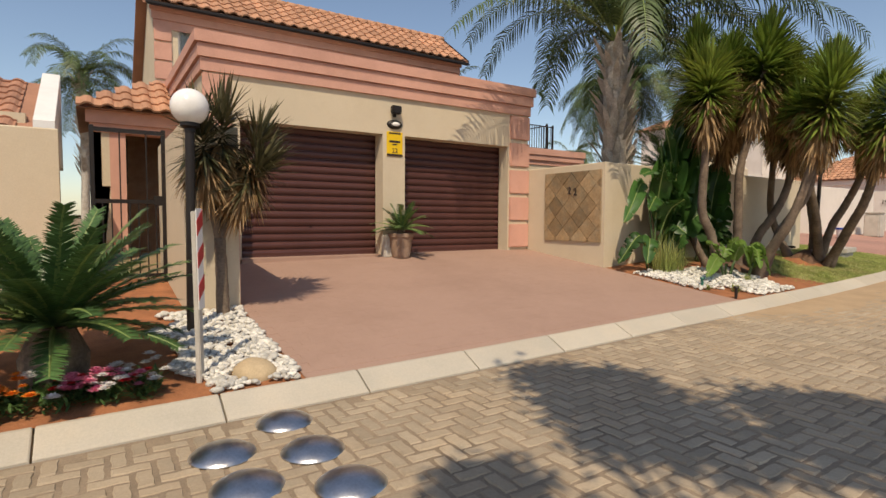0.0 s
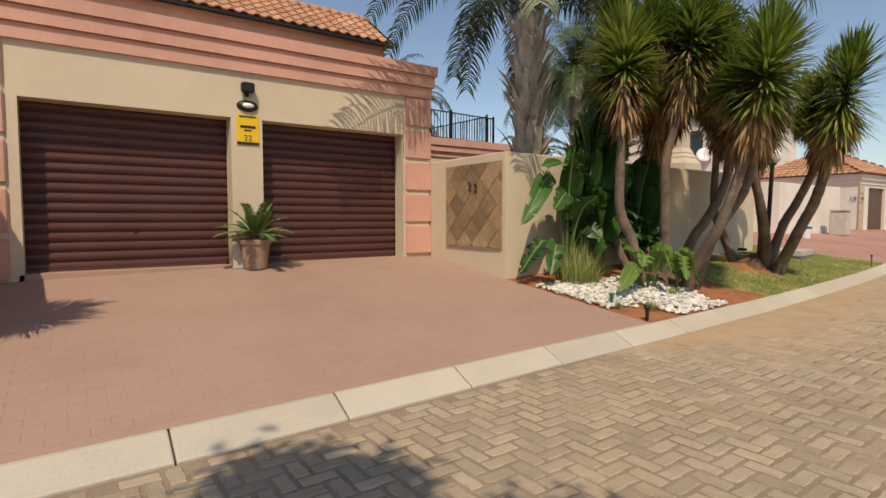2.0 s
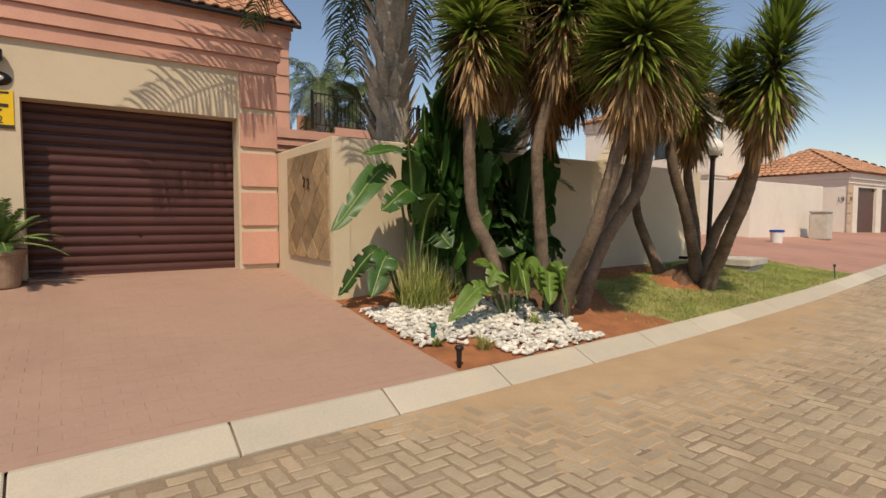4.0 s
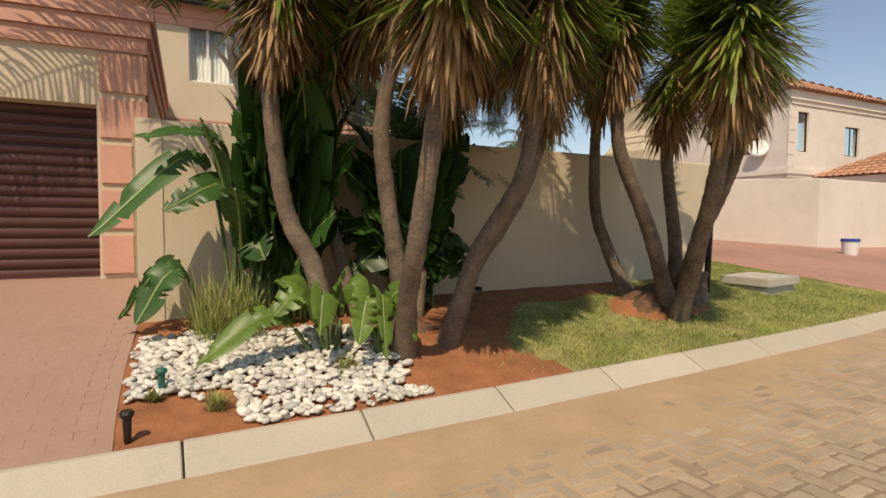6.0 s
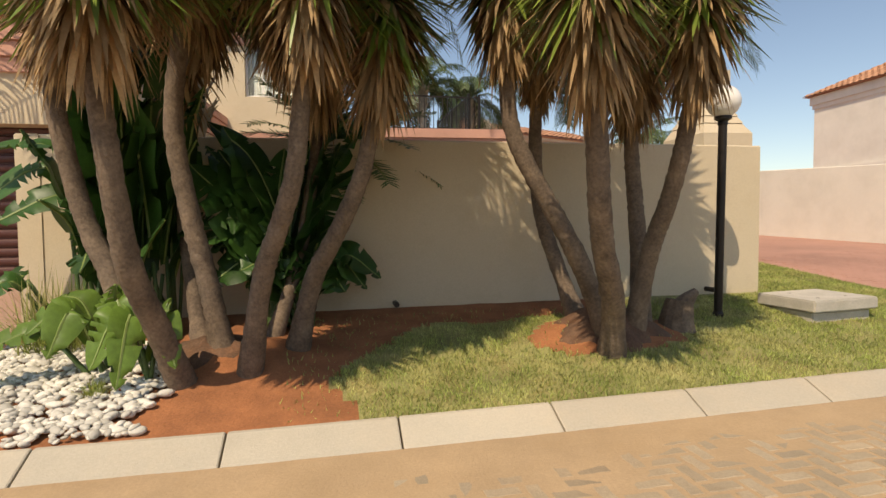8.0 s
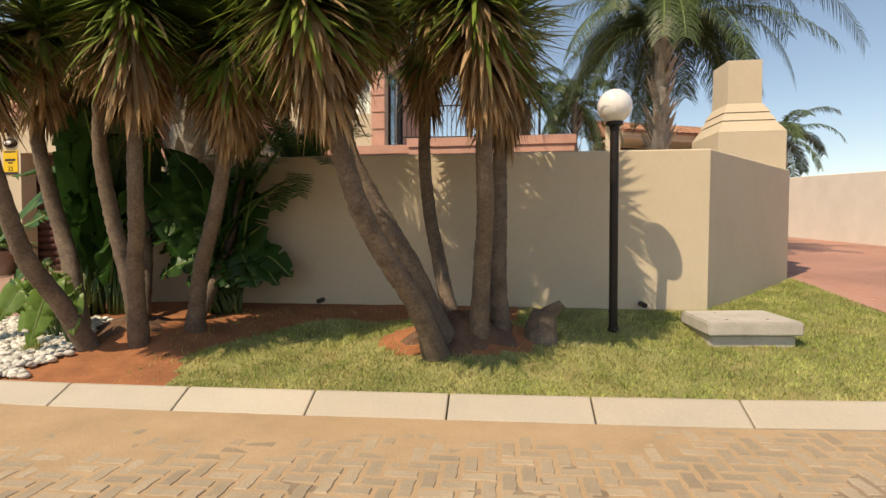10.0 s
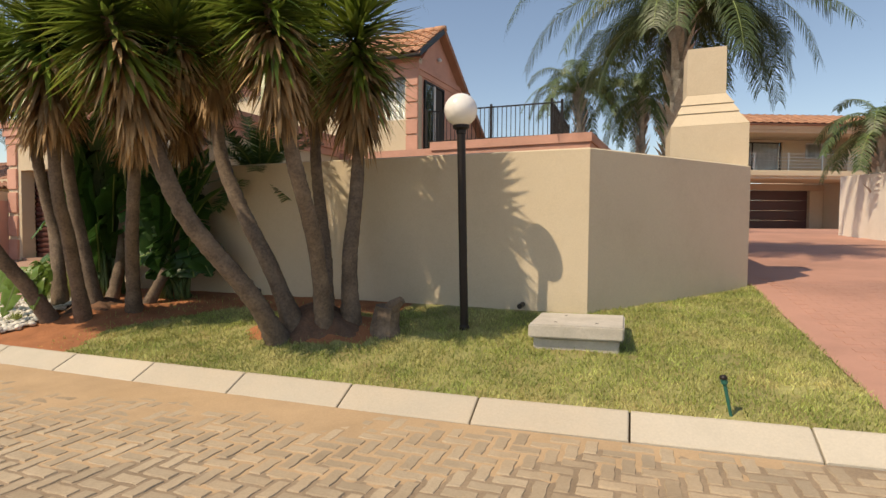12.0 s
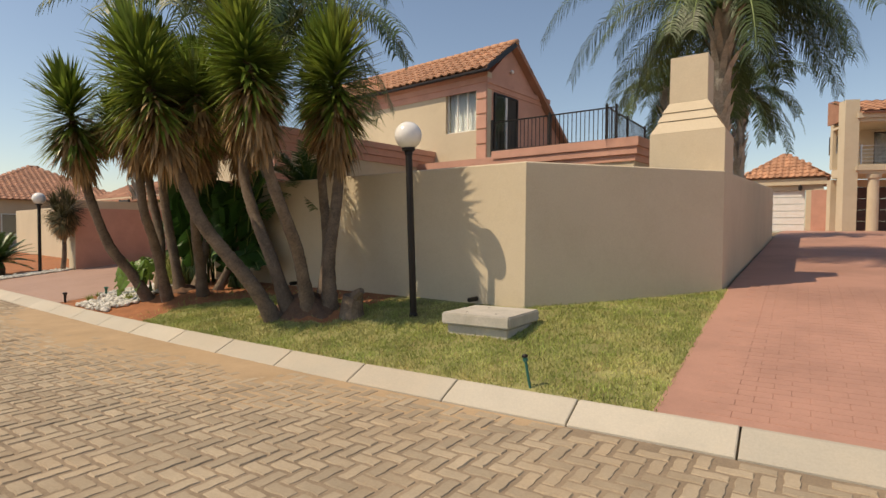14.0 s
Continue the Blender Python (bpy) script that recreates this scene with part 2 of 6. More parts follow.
# ---- the lie of the land ----
def lerp(v, pts):
    if v <= pts[0][0]:
        return pts[0][1]
    for (a, fa), (b, fb) in zip(pts, pts[1:]):
        if v <= b:
            return fa + (fb - fa) * (v - a) / (b - a)
    return pts[-1][1]


def kerb_z(x):
    return lerp(x, [(-6, -0.11), (4.0, 0.076), (6.0, 0.085), (60, 0.085)])


ROAD_DROP = 0.12
Y_OUT, Y_IN = 4.0, 4.26


def ground_z(x, y):
    """Height of the ground at a place."""
    if y < Y_IN:
        return kerb_z(x) - ROAD_DROP
    left = lerp(y, [(4.26, 0), (8.95, 0.525), (14, 0.6), (60, 1.0)])
    mid = lerp(y, [(4.26, 0), (6.5, 0.345), (8.5, 0.475), (14, 0.6), (60, 1.3)])
    right = lerp(y, [(4.26, 0), (8.5, 0.475), (26, 1.22), (60, 1.6)])
    k = kerb_z(x)
    if x < 6.1:
        return k + left
    if x < 7.6:
        return k + left + (mid - left) * (x - 6.1) / 1.5
    if x < 14.5:
        return k + mid
    if x < 16.5:
        return k + mid + (right - mid) * (x - 14.5) / 2
    return k + right


def sheet(name, xs, ys, mat, lift=0.0, keep=None, rough=0.0):
    """A ground sheet over a grid, following the land."""
    verts = [(x, y, ground_z(x, max(y, Y_IN + 0.001)) + lift + rough * random.uniform(-1, 1)) for y in ys for x in xs]
    w = len(xs)
    faces = []
    for j in range(len(ys) - 1):
        for i in range(w - 1):
            if keep is None or keep((xs[i] + xs[i + 1]) / 2, (ys[j] + ys[j + 1]) / 2):
                faces.append((j * w + i, j * w + i + 1, (j + 1) * w + i + 1, (j + 1) * w + i))
    return raw(name, verts, faces, mat, smooth=True)


def steps(a, b, n):
    return [a + (b - a) * i / n for i in range(n + 1)]


# ground to the horizon
gx = [-900, -300, -100, -40, -20, -12, -6, 0, 4, 6.1, 7.6, 10, 14.5, 16.5, 20, 26, 40, 100, 300, 900]
gy = [-900, -300, -100, -40, -12, -5.6, Y_OUT, Y_IN + 0.001, 5.2, 6.5, 8.5, 8.95, 14, 20, 26, 40, 60, 100, 300, 900]
gv = [(x, y, ground_z(x, y) - 0.05) for y in gy for x in gx]
gf = [(j * 20 + i, j * 20 + i + 1, (j + 1) * 20 + i + 1, (j + 1) * 20 + i) for j in range(19) for i in range(19)]
tagged(raw("ground", gv, gf, M_EARTH), "dry reddish ground spreading out to the horizon", "ground", kind="structure")
# ---- road, kerb, drives ----
def herringbone_brick():
    """One interlocking paver, long side along x, centred; zigzag sides and a chamfered top."""
    l, w, g = 0.22, 0.11, 0.0085
    a, b, z = l / 2 - g, w / 2 - g, 0.007
    plan = [(-a, -b + z), (-a / 3, -b - z * 0.2), (a / 3, -b + z), (a, -b - z * 0.2), (a, b - z), (a / 3, b + z * 0.2), (-a / 3, b - z), (-a, b + z * 0.2)]
    v = [(x, y, -0.014) for x, y in plan] + [(x * 0.9, y * 0.8, 0.0) for x, y in plan]
    f = [(i, (i + 1) % 8, 8 + (i + 1) % 8, 8 + i) for i in range(8)] + [tuple(range(8, 16))]
    return v, f


def road_z(x):
    return kerb_z(x) - ROAD_DROP


bed = raw("road", [(x, y, road_z(x) - 0.016) for x in steps(-40, 70, 110) for y in (-4.0, Y_OUT)],
          [(2 * i, 2 * i + 2, 2 * i + 3, 2 * i + 1) for i in range(110)], M_JOINT)
tagged(bed, "sandy road surface paved with interlocking concrete blocks", "road", kind="structure")

# sand lying unevenly in the joints
jx, jy = steps(-7.0, 24.0, 620), steps(0.0, 3.995, 80)
fill = raw("joint_sand", [(x, y, road_z(x) - 0.0076 + 0.0032 * noise.noise((x * 7, y * 7, 1)) + 0.003 * noise.noise((x * 1.6, y * 1.6, 5))) for y in jy for x in jx],
           [(j * 621 + i, j * 621 + i + 1, (j + 1) * 621 + i + 1, (j + 1) * 621 + i) for j in range(80) for i in range(620)], M_JOINT, bed, smooth=True)
tagged(fill, kind="stuff")

W = 0.11
bv, bf = herringbone_brick()
me_h = bpy.data.meshes.new("paver")
me_h.from_pydata(bv, [], bf)
me_h.materials.append(M_PAVER)
rng = random.Random(5)
fv, ff = [], []
near = []
for i in range(int(-12 / W), int(34 / W)):
    for j in range(int(-1.2 / W), int(3.96 / W)):
        r = (i - j) % 4
        if r == 0:
            cx, cy, turn = (i + 1) * W, (j + 0.5) * W, 0.0
        elif r == 3:
            cx, cy, turn = (i + 0.5) * W, (j + 1) * W, math.pi / 2
        else:
            continue
        if cy + (0.11 if turn else 0.055) > 3.985:
            continue
        tilt = (rng.uniform(-0.02, 0.02), rng.uniform(-0.02, 0.02))
        at = Vector((cx, cy, road_z(cx) + rng.uniform(-0.003, 0.002)))
        if 13.2 < cx < 15.6 and 1.2 < cy < 3.98 and len(near) < 300:
            near.append((at, tilt, turn))
            continue
        n0 = len(fv)
        c, s = math.cos(turn), math.sin(turn)
        for x, y, z in bv:
            X, Y = c * x - s * y, s * x + c * y
            fv.append((at.x + X, at.y + Y, at.z + z + X * tilt[0] + Y * tilt[1]))
        ff.extend(tuple(n0 + k for k in f) for f in bf)
far = raw("pavers", fv, ff, M_PAVERS, bed)
tagged(far, kind="stuff")

# orange sand washed into the gutter, thinning away from the kerb
sx_, sy_ = steps(4.2, 17.5, 266), steps(2.5, 3.995, 40)


def sand_top(x, y):
    ends = min(1.0, max(0.0, (x - 4.2) / 2.2)) * min(1.0, max(0.0, (17.5 - x) / 5.0))
    mid = 3.45 - 0.28 * math.exp(-((x - 8.0) / 2.2) ** 2)
    rise = (y - mid) * (0.016 if y > mid else 0.007)
    wob = 0.005 * noise.noise((x * 1.1, y * 2.0, 4)) + 0.0025 * noise.noise((x * 4.5, y * 4.5, 9))
    return road_z(x) - 0.0135 * (1 - ends) - 0.0025 + ends * (rise + wob)


drift = raw("sand_drift", [(x, y, sand_top(x, y)) for y in sy_ for x in sx_], [(j * 267 + i, j * 267 + i + 1, (j + 1) * 267 + i + 1, (j + 1) * 267 + i) for j in range(40) for i in range(266)], M_DUST, smooth=True)
tagged(drift, "orange sand washed over the paving along the kerb", "sand", kind="stuff")

# drive in front of the garage: painted paving with faint joints
DX0, DX1 = -0.42, 6.05


def drive_sheet(name, x0, x1, y0, y1, nx, ny, mat):
    s = sheet(name, steps(x0, x1, nx), steps(y0, y1, ny), mat, -0.004)
    return s


drive_1 = tagged(drive_sheet("driveway_1", DX0, DX1, Y_IN, 9.35, 14, 12, M_DRIVE1), "faded red painted paving rising to the garage", "driveway", kind="structure")
drive_2 = tagged(drive_sheet("driveway_2", 16.5, 44, Y_IN, 60, 40, 40, M_DRIVE), "red painted brick paving of a shared drive", "driveway", kind="structure")


def laid_bricks(name, parent, mat, x0, x1, y0, y1, gap, depth, edge=0.003, l=0.22, w=0.105):
    v, f = [], []
    row = 0
    y = y0 + 0.11
    while y + w < y1:
        x = x0 + (0.11 if row % 2 else 0.0)
        while x + l < x1:
            h = rng.uniform(-0.0004, 0.0004)
            n0 = len(v)
            for dz, e in ((-depth, 0.0), (0.0, edge)):
                for px, py in ((x + gap + e, y + gap + e), (x + l - gap - e, y + gap + e), (x + l - gap - e, y + w - gap - e), (x + gap + e, y + w - gap - e)):
                    v.append((px, py, ground_z(px, py) + dz + h))
            f += [(n0, n0 + 1, n0 + 5, n0 + 4), (n0 + 1, n0 + 2, n0 + 6, n0 + 5), (n0 + 2, n0 + 3, n0 + 7, n0 + 6), (n0 + 3, n0, n0 + 4, n0 + 7), (n0 + 4, n0 + 5, n0 + 6, n0 + 7)]
            x += l
        y += w
        row += 1
    o = raw(name, v, f, mat, parent)
    return tagged(o, kind="stuff")


laid_bricks("paving_bricks", drive_1, M_DRIVE1, DX0, DX1, Y_IN, 9.0, 0.0002, 0.005, 0.0006)
laid_bricks("paving_bricks", drive_2, M_DRIVE, 16.75, 23.0, Y_IN, 9.5, 0.0012, 0.006, 0.0016)

# kerb
kerb = thing("kerb", (0, 0, 0), "pale concrete mountable kerb blocks along the road", "kerb", kind="structure")
L = 1.065
prof = [(Y_OUT, -0.16), (Y_OUT, -ROAD_DROP + 0.004), (Y_OUT + 0.012, -ROAD_DROP + 0.016), (Y_IN - 0.05, -0.012), (Y_IN - 0.03, -0.002), (Y_IN, 0.0), (Y_IN, -0.16)]
for i in range(-11, 38):
    x0, x1 = i * L + 0.007, (i + 1) * L - 0.007
    v = []
    for x in (x0, x0 + 0.008, x1 - 0.008, x1):
        inset = 0.006 if x in (x0, x1) else 0.0
        v += [(x, y, kerb_z(x) + z - inset * (0 < k < 6)) for k, (y, z) in enumerate(prof)]
    f = []
    for a in range(3):
        for k in range(6):
            f.append((a * 7 + k, (a + 1) * 7 + k, (a + 1) * 7 + k + 1, a * 7 + k + 1))
    f += [tuple(range(7)), tuple(range(27, 20, -1))]
    tip = rng.uniform(-0.01, 0.01)
    raw("kerb_block", [(x, y, z + (y - Y_IN) * tip) for x, y, z in v], [t[::-1] for t in f], M_KERB, kerb)
joint = raw("kerb_joint", [(x, y, kerb_z(x) + z) for x in (-11.7, -6, 4, 6, 40) for y, z in ((Y_OUT + 0.006, -0.135), (Y_IN, -0.03))],
            [(2 * i, 2 * i + 2, 2 * i + 3, 2 * i + 1) for i in range(4)], M_JOINT, None)
tagged(joint, "dark sandy joints between the kerb blocks", "joint", kind="structure")


# ---- planting ground ----
def soil_part(x, y):
    edge = 9.25 + 0.35 * noise.noise((x * 1.3, y * 1.3, 0)) + 0.8 * max(0, y - 4.9)
    mound = ((x - 11.85) / 0.95) ** 2 + ((y - 5.4) / 0.5) ** 2 < 0.8 + 0.9 * noise.noise((x * 2, y * 2, 3))
    back = y > 6.0 + 0.15 * noise.noise((x * 2, 1, 1)) and x < 12.3
    return x < edge or mound or back


bedx, bedy = steps(6.05, 16.5, 105), steps(Y_IN, 8.55, 43)


def bed_lift(x, y):
    m = 0.16 * math.exp(-(((x - 11.7) / 0.65) ** 2 + ((y - 5.4) / 0.4) ** 2)) + 0.14 * math.exp(-(((x - 8.3) / 0.6) ** 2 + ((y - 5.4) / 0.45) ** 2))
    return m + 0.012 * noise.noise((x * 3, y * 3, 0)) * min(1, (y - Y_IN) * 4)


def bed_sheet(name, mat, want, lift):
    v = [(x, y, ground_z(x, y + 0.001) + bed_lift(x, y) + lift) for y in bedy for x in bedx]
    w = len(bedx)
    f = [(j * w + i, j * w + i + 1, (j + 1) * w + i + 1, (j + 1) * w + i) for j in range(len(bedy) - 1) for i in range(w - 1)
         if soil_part((bedx[i] + bedx[i + 1]) / 2, (bedy[j] + bedy[j + 1]) / 2) == want]
    return raw(name, v, f, mat, smooth=True)


tagged(bed_sheet("soil_bed", M_SOIL, True, -0.012), "bare red soil of a planting bed", "soil", kind="structure")
lawn = tagged(bed_sheet("lawn", M_TURF, False, -0.012), "patchy dry turf of a verge lawn", "lawn", kind="structure")

gv, gf = [], []
rng = random.Random(11)
while len(gf) < 62000:
    x, y = rng.uniform(8.8, 16.52), rng.uniform(Y_IN - 0.015, 8.5)
    if y > 6.4 and (x < 14.4 or y > 6.4 + (x - 14.4) * 1.02):
        continue
    if soil_part(x, y) and rng.random() > 0.05:
        continue
    if noise.noise((x * 2.2, y * 2.2, 7)) < -0.28 and rng.random() < 0.6:
        continue
    z = ground_z(x, y + 0.001) + bed_lift(x, y) - 0.016
    h = rng.uniform(0.02, 0.05)
    a = rng.uniform(0, 6.283)
    w = rng.uniform(0.003, 0.006)
    lx, ly = rng.uniform(-0.03, 0.03), rng.uniform(-0.03, 0.03)
    n0 = len(gv)
    gv += [(x - w * math.cos(a), y - w * math.sin(a), z), (x + w * math.cos(a), y + w * math.sin(a), z), (x + lx, y + ly, z + h)]
    gf.append((n0, n0 + 1, n0 + 2))
grass = raw("grass", gv, gf, M_GRASS)
tagged(grass, "short sunlit lawn grass, green with straw patches", "grass", kind="stuff")

# left bed behind the kerb
tagged(sheet("soil_bed_2", steps(-14, DX0, 40), steps(Y_IN, 8.4, 16), M_SOIL, -0.01), "dark red soil under the flower bed and pebbles", "soil", kind="structure")


# ---- pebbles ----
def pebble_mesh(seed, sub=2):
    r = random.Random(seed)
    bm = bmesh.new()
    bmesh.ops.create_icosphere(bm, subdivisions=sub, radius=1.0)
    off = Vector((r.uniform(0, 50), r.uniform(0, 50), 0))
    for vtx in bm.verts:
        k = 1 + 0.35 * noise.noise(vtx.co * 0.9 + off)
        vtx.co = Vector((vtx.co.x * k, vtx.co.y * k * 0.72, vtx.co.z * k * 0.5))
    me = bpy.data.meshes.new("pebble")
    bm.to_mesh(me)
    bm.free()
    me.polygons.foreach_set("use_smooth", [True] * len(me.polygons))
    me.materials.append(M_PEBBLE)
    return me


def pebble_bed(name, label, inside, x0, x1, y0, y1, count, singles, seed, size=(0.025, 0.055)):
    r = random.Random(seed)
    shapes = [pebble_mesh(seed + i, 2) for i in range(6)]
    rootp = thing(name, ((x0 + x1) / 2, (y0 + y1) / 2, 0), label, "pebbles", kind="structure")
    rootp.location = (0, 0, 0)
    v, f, made, tries = [], [], 0, 0
    while made < count and tries < count * 12:
        tries += 1
        x, y = r.uniform(x0, x1), r.uniform(y0, y1)
        if not inside(x, y):
            continue
        s = r.uniform(*size) * (1.3 if r.random() < 0.12 else 1)
        m = Matrix.Translation((x, y, ground_z(x, y) + bed_lift(x, y) + s * 0.22 + r.uniform(0, 0.03))) @ Euler((r.uniform(-0.4, 0.4), r.uniform(-0.4, 0.4), r.uniform(0, 6.28))).to_matrix().to_4x4() @ Matrix.Scale(s, 4)
        me = shapes[made % 6]
        if made < singles:
            o = new("pebble", me)
            o.parent = rootp
            o.matrix_basis = m
        else:
            n0 = len(v)
            v += [tuple(m @ q.co) for q in me.vertices]
            f += [tuple(n0 + i for i in p.vertices) for p in me.polygons]
        made += 1
    if f:
        tagged(raw("pebbles", v, f, M_PEBBLE, rootp, smooth=True), kind="stuff")
    return rootp


def in_right(x, y):
    if y < 4.3 or x < 6.1 + 0.05 * noise.noise((y * 4, 0, 0)):
        return False
    if x < 6.75 and y < 4.95 + 0.2 * noise.noise((x * 5, y * 5, 0)) - 0.4 * max(0, x - 6.3):
        return False
    return x < 8.0 + 0.25 * noise.noise((y * 3, 2, 0)) - 0.25 * max(0, y - 4.9) and y < 6.25 - 0.35 * max(0, x - 6.3)


def in_left(x, y):
    return x < DX0 - 0.03 and x > -1.25 + 0.25 * noise.noise((y * 3, 5, 0)) + 0.25 * max(0, 4.9 - y) and ((x + 0.75) / 0.17) ** 2 + ((y - 4.53) / 0.2) ** 2 > 1


pebble_bed("pebble_bed", "white rounded pebbles spread over the planting bed beside the drive", in_right, 6.05, 8.3, 4.3, 6.3, 1900, 290, 3, (0.02, 0.044))
pebble_bed("pebble_bed", "white rounded pebbles under a dracaena beside the drive", in_left, -1.4, DX0, 4.29, 6.42, 1500, 200, 40, (0.02, 0.042))


# ---- walls with openings ----
def panel_wall(name, m, length, z0, z1, thick, holes, mat, parent=None):
    """A wall along local x with its outer face at local y = 0; holes are (x0, x1, z0, z1)."""
    xs = sorted({0.0, length, *[v for h in holes for v in h[:2]]})
    zs = sorted({z0, z1, *[v for h in holes for v in h[2:]]})
    nx, nz = len(xs), len(zs)
    verts = [(x, y, z) for y in (0.0, thick) for z in zs for x in xs]

    def idx(i, k, s):
        return s * nx * nz + k * nx + i

    def solid(i, k):
        if i < 0 or k < 0 or i >= nx - 1 or k >= nz - 1:
            return False
        cx, cz = (xs[i] + xs[i + 1]) / 2, (zs[k] + zs[k + 1]) / 2
        return not any(h[0] < cx < h[1] and h[2] < cz < h[3] for h in holes)

    faces = []
    for i in range(nx - 1):
        for k in range(nz - 1):
            if not solid(i, k):
                continue
            a, b, c, d = idx(i, k, 0), idx(i + 1, k, 0), idx(i + 1, k + 1, 0), idx(i, k + 1, 0)
            o = nx * nz
            faces += [(a, b, c, d), (a + o, d + o, c + o, b + o)]
            if not solid(i - 1, k):
                faces.append((a, d, d + o, a + o))
            if not solid(i + 1, k):
                faces.append((b, b + o, c + o, c))
            if not solid(i, k - 1):
                faces.append((a, a + o, b + o, b))
            if not solid(i, k + 1):
                faces.append((d, c, c + o, d + o))
    o = raw(name, [tuple(m @ Vector(p)) for p in verts], faces, mat, parent)
    return o


def facing(x, y, turn):
    """Local frame of a wall whose outer face looks along local -y; turn in degrees about z."""
    return pose(x, y, 0, 0, 0, turn)


def window(name, m, x0, x1, z0, z1, depth, parent, panes=2, curtain=True, frame_mat=None, label=""):
    """A framed window set into an opening of a wall with frame m."""
    fm = frame_mat or M_WHITE
    w = thing(name, (0, 0, 0), kind="structure") if parent is None else new(name)
    if parent is not None:
        w.parent = parent
    t = 0.05
    items = [(x0, x1, depth, depth + 0.05, z1 - t, z1), (x0, x1, depth, depth + 0.05, z0, z0 + t), (x0, x0 + t, depth + 0.002, depth + 0.048, z0 + t, z1 - t), (x1 - t, x1, depth + 0.002, depth + 0.048, z0 + t, z1 - t)]
    for i in range(1, panes):
        cx = x0 + (x1 - x0) * i / panes
        items.append((cx - 0.02, cx + 0.02, depth + 0.003, depth + 0.047, z0 + t, z1 - t))
    for it in items:
        bm = bmesh.new()
        box(bm, *it, m=m)
        part("window_frame", bm, fm, w)
    for i in range(panes):
        a, b = x0 + (x1 - x0) * i / panes + 0.03, x0 + (x1 - x0) * (i + 1) / panes - 0.03
        bm = bmesh.new()
        box(bm, a, b, depth + 0.02, depth + 0.026, z0 + t, z1 - t, m=m)
        g = part("pane", bm, M_GLASS, w)
        g.visible_shadow = False
    if curtain:
        n = 40
        v = [(x0 + (x1 - x0) * i / n, depth + 0.16 + 0.025 * math.sin(i * 1.9), z) for z in (z0, z1) for i in range(n + 1)]
        raw("curtain", [tuple(m @ Vector(p)) for p in v], [(i, i + 1, n + 2 + i, n + 1 + i) for i in range(n)], M_CURTAIN, w, smooth=True)
    # dark board behind the pane stands in for the unlit room
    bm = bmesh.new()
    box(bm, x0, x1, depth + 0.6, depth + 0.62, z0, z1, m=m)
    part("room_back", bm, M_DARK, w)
    return w


def moulding(name, m, length, steps_, mat, parent):
    """A plaster band made of stacked courses (out, z0, z1) along a wall; it runs past each end by its own depth."""
    bm = bmesh.new()
    rows = []
    for out, z0, z1 in steps_:
        rows += [(-out, z0), (-out, z1)]
    rows = [(0.02, rows[0][1])] + rows + [(0.02, rows[-1][1])]
    ends = []
    for x, sgn in ((0.0, -1), (length, 1)):
        ends.append([bm.verts.new(m @ Vector((x - sgn * min(y, 0), y, z))) for y, z in rows])
    n = len(rows)
    for i in range(n - 1):
        bm.faces.new((ends[0][i], ends[1][i], ends[1][i + 1], ends[0][i + 1]))
    bm.faces.new((ends[0][n - 1], ends[1][n - 1], ends[1][0], ends[0][0]))
    bm.faces.new(ends[0])
    bm.faces.new(ends[1][::-1])
    bmesh.ops.recalc_face_normals(bm, faces=bm.faces)
    return part(name, bm, mat, parent)


def tile_roof(name, corner, along, up, width, length, mat, parent, keep=None, tw=0.3, tl=0.34):
    """Overlapping rolled clay tiles on a slope from an eave corner."""
    corner, along, up = Vector(corner), Vector(along).normalized(), Vector(up).normalized()
    nrm = along.cross(up).normalized()
    v, f = [], []
    for r in range(int(length / tl) + 1):
        for c in range(int(width / tw) + 1):
            u0, v0 = c * tw, r * tl
            if u0 + tw > width + 0.01 or v0 > length:
                continue
            if keep and not keep(u0 + tw / 2, v0 + tl / 2):
                continue
            n0 = len(v)
            v1 = min(v0 + tl + 0.04, length)
            for vv, lift in ((v0, 0.045), (v1, 0.012)):
                for fx, h in ((0.0, 0.0), (0.22, 0.0), (0.36, 0.035), (0.55, 0.05), (0.74, 0.035), (0.88, 0.0), (1.0, 0.0)):
                    v.append(tuple(corner + along * (u0 + fx * tw) + up * vv + nrm * (h + lift)))
            f += [(n0 + k, n0 + k + 1, n0 + k + 8, n0 + k + 7) for k in range(6)]
            n1 = len(v)
            v += [tuple(Vector(v[n0 + k]) - nrm * 0.035) for k in range(7)]
            f += [(n1 + k, n1 + k + 1, n0 + k + 1, n0 + k) for k in range(6)]
    o = raw(name, v, f, mat, parent)
    return tagged(o, kind="stuff")


def solid(name, verts, faces, mat, parent, label=""):
    bm = bmesh.new()
    vs = [bm.verts.new(p) for p in verts]
    for q in faces:
        bm.faces.new([vs[i] for i in q])
    bmesh.ops.recalc_face_normals(bm, faces=bm.faces)
    return part(name, bm, mat, parent, label)


# ---- garage and house ----
house = thing("house", (3, 9, 0), "cream and pink plastered double-storey house with a double garage", "house")
house.location = (0, 0, 0)
GY, GZ0, GTOP = 8.95, 0.3, 3.98
mg = facing(-0.36, GY, 0)
panel_wall("garage_wall", mg, 6.36, GZ0, 3.9, 0.3, [(0.51, 2.954, GZ0, 2.755), (3.403, 5.846, GZ0, 2.755)], M_CREAM, house)
panel_wall("garage_side_wall", facing(6.0, 9.25, 90), 5.75, GZ0, 3.9, 0.3, [], M_CREAM, house)
panel_wall("garage_side_wall", facing(-0.36, 15.0, -90), 5.75, GZ0, 3.9, 0.3, [], M_CREAM, house)
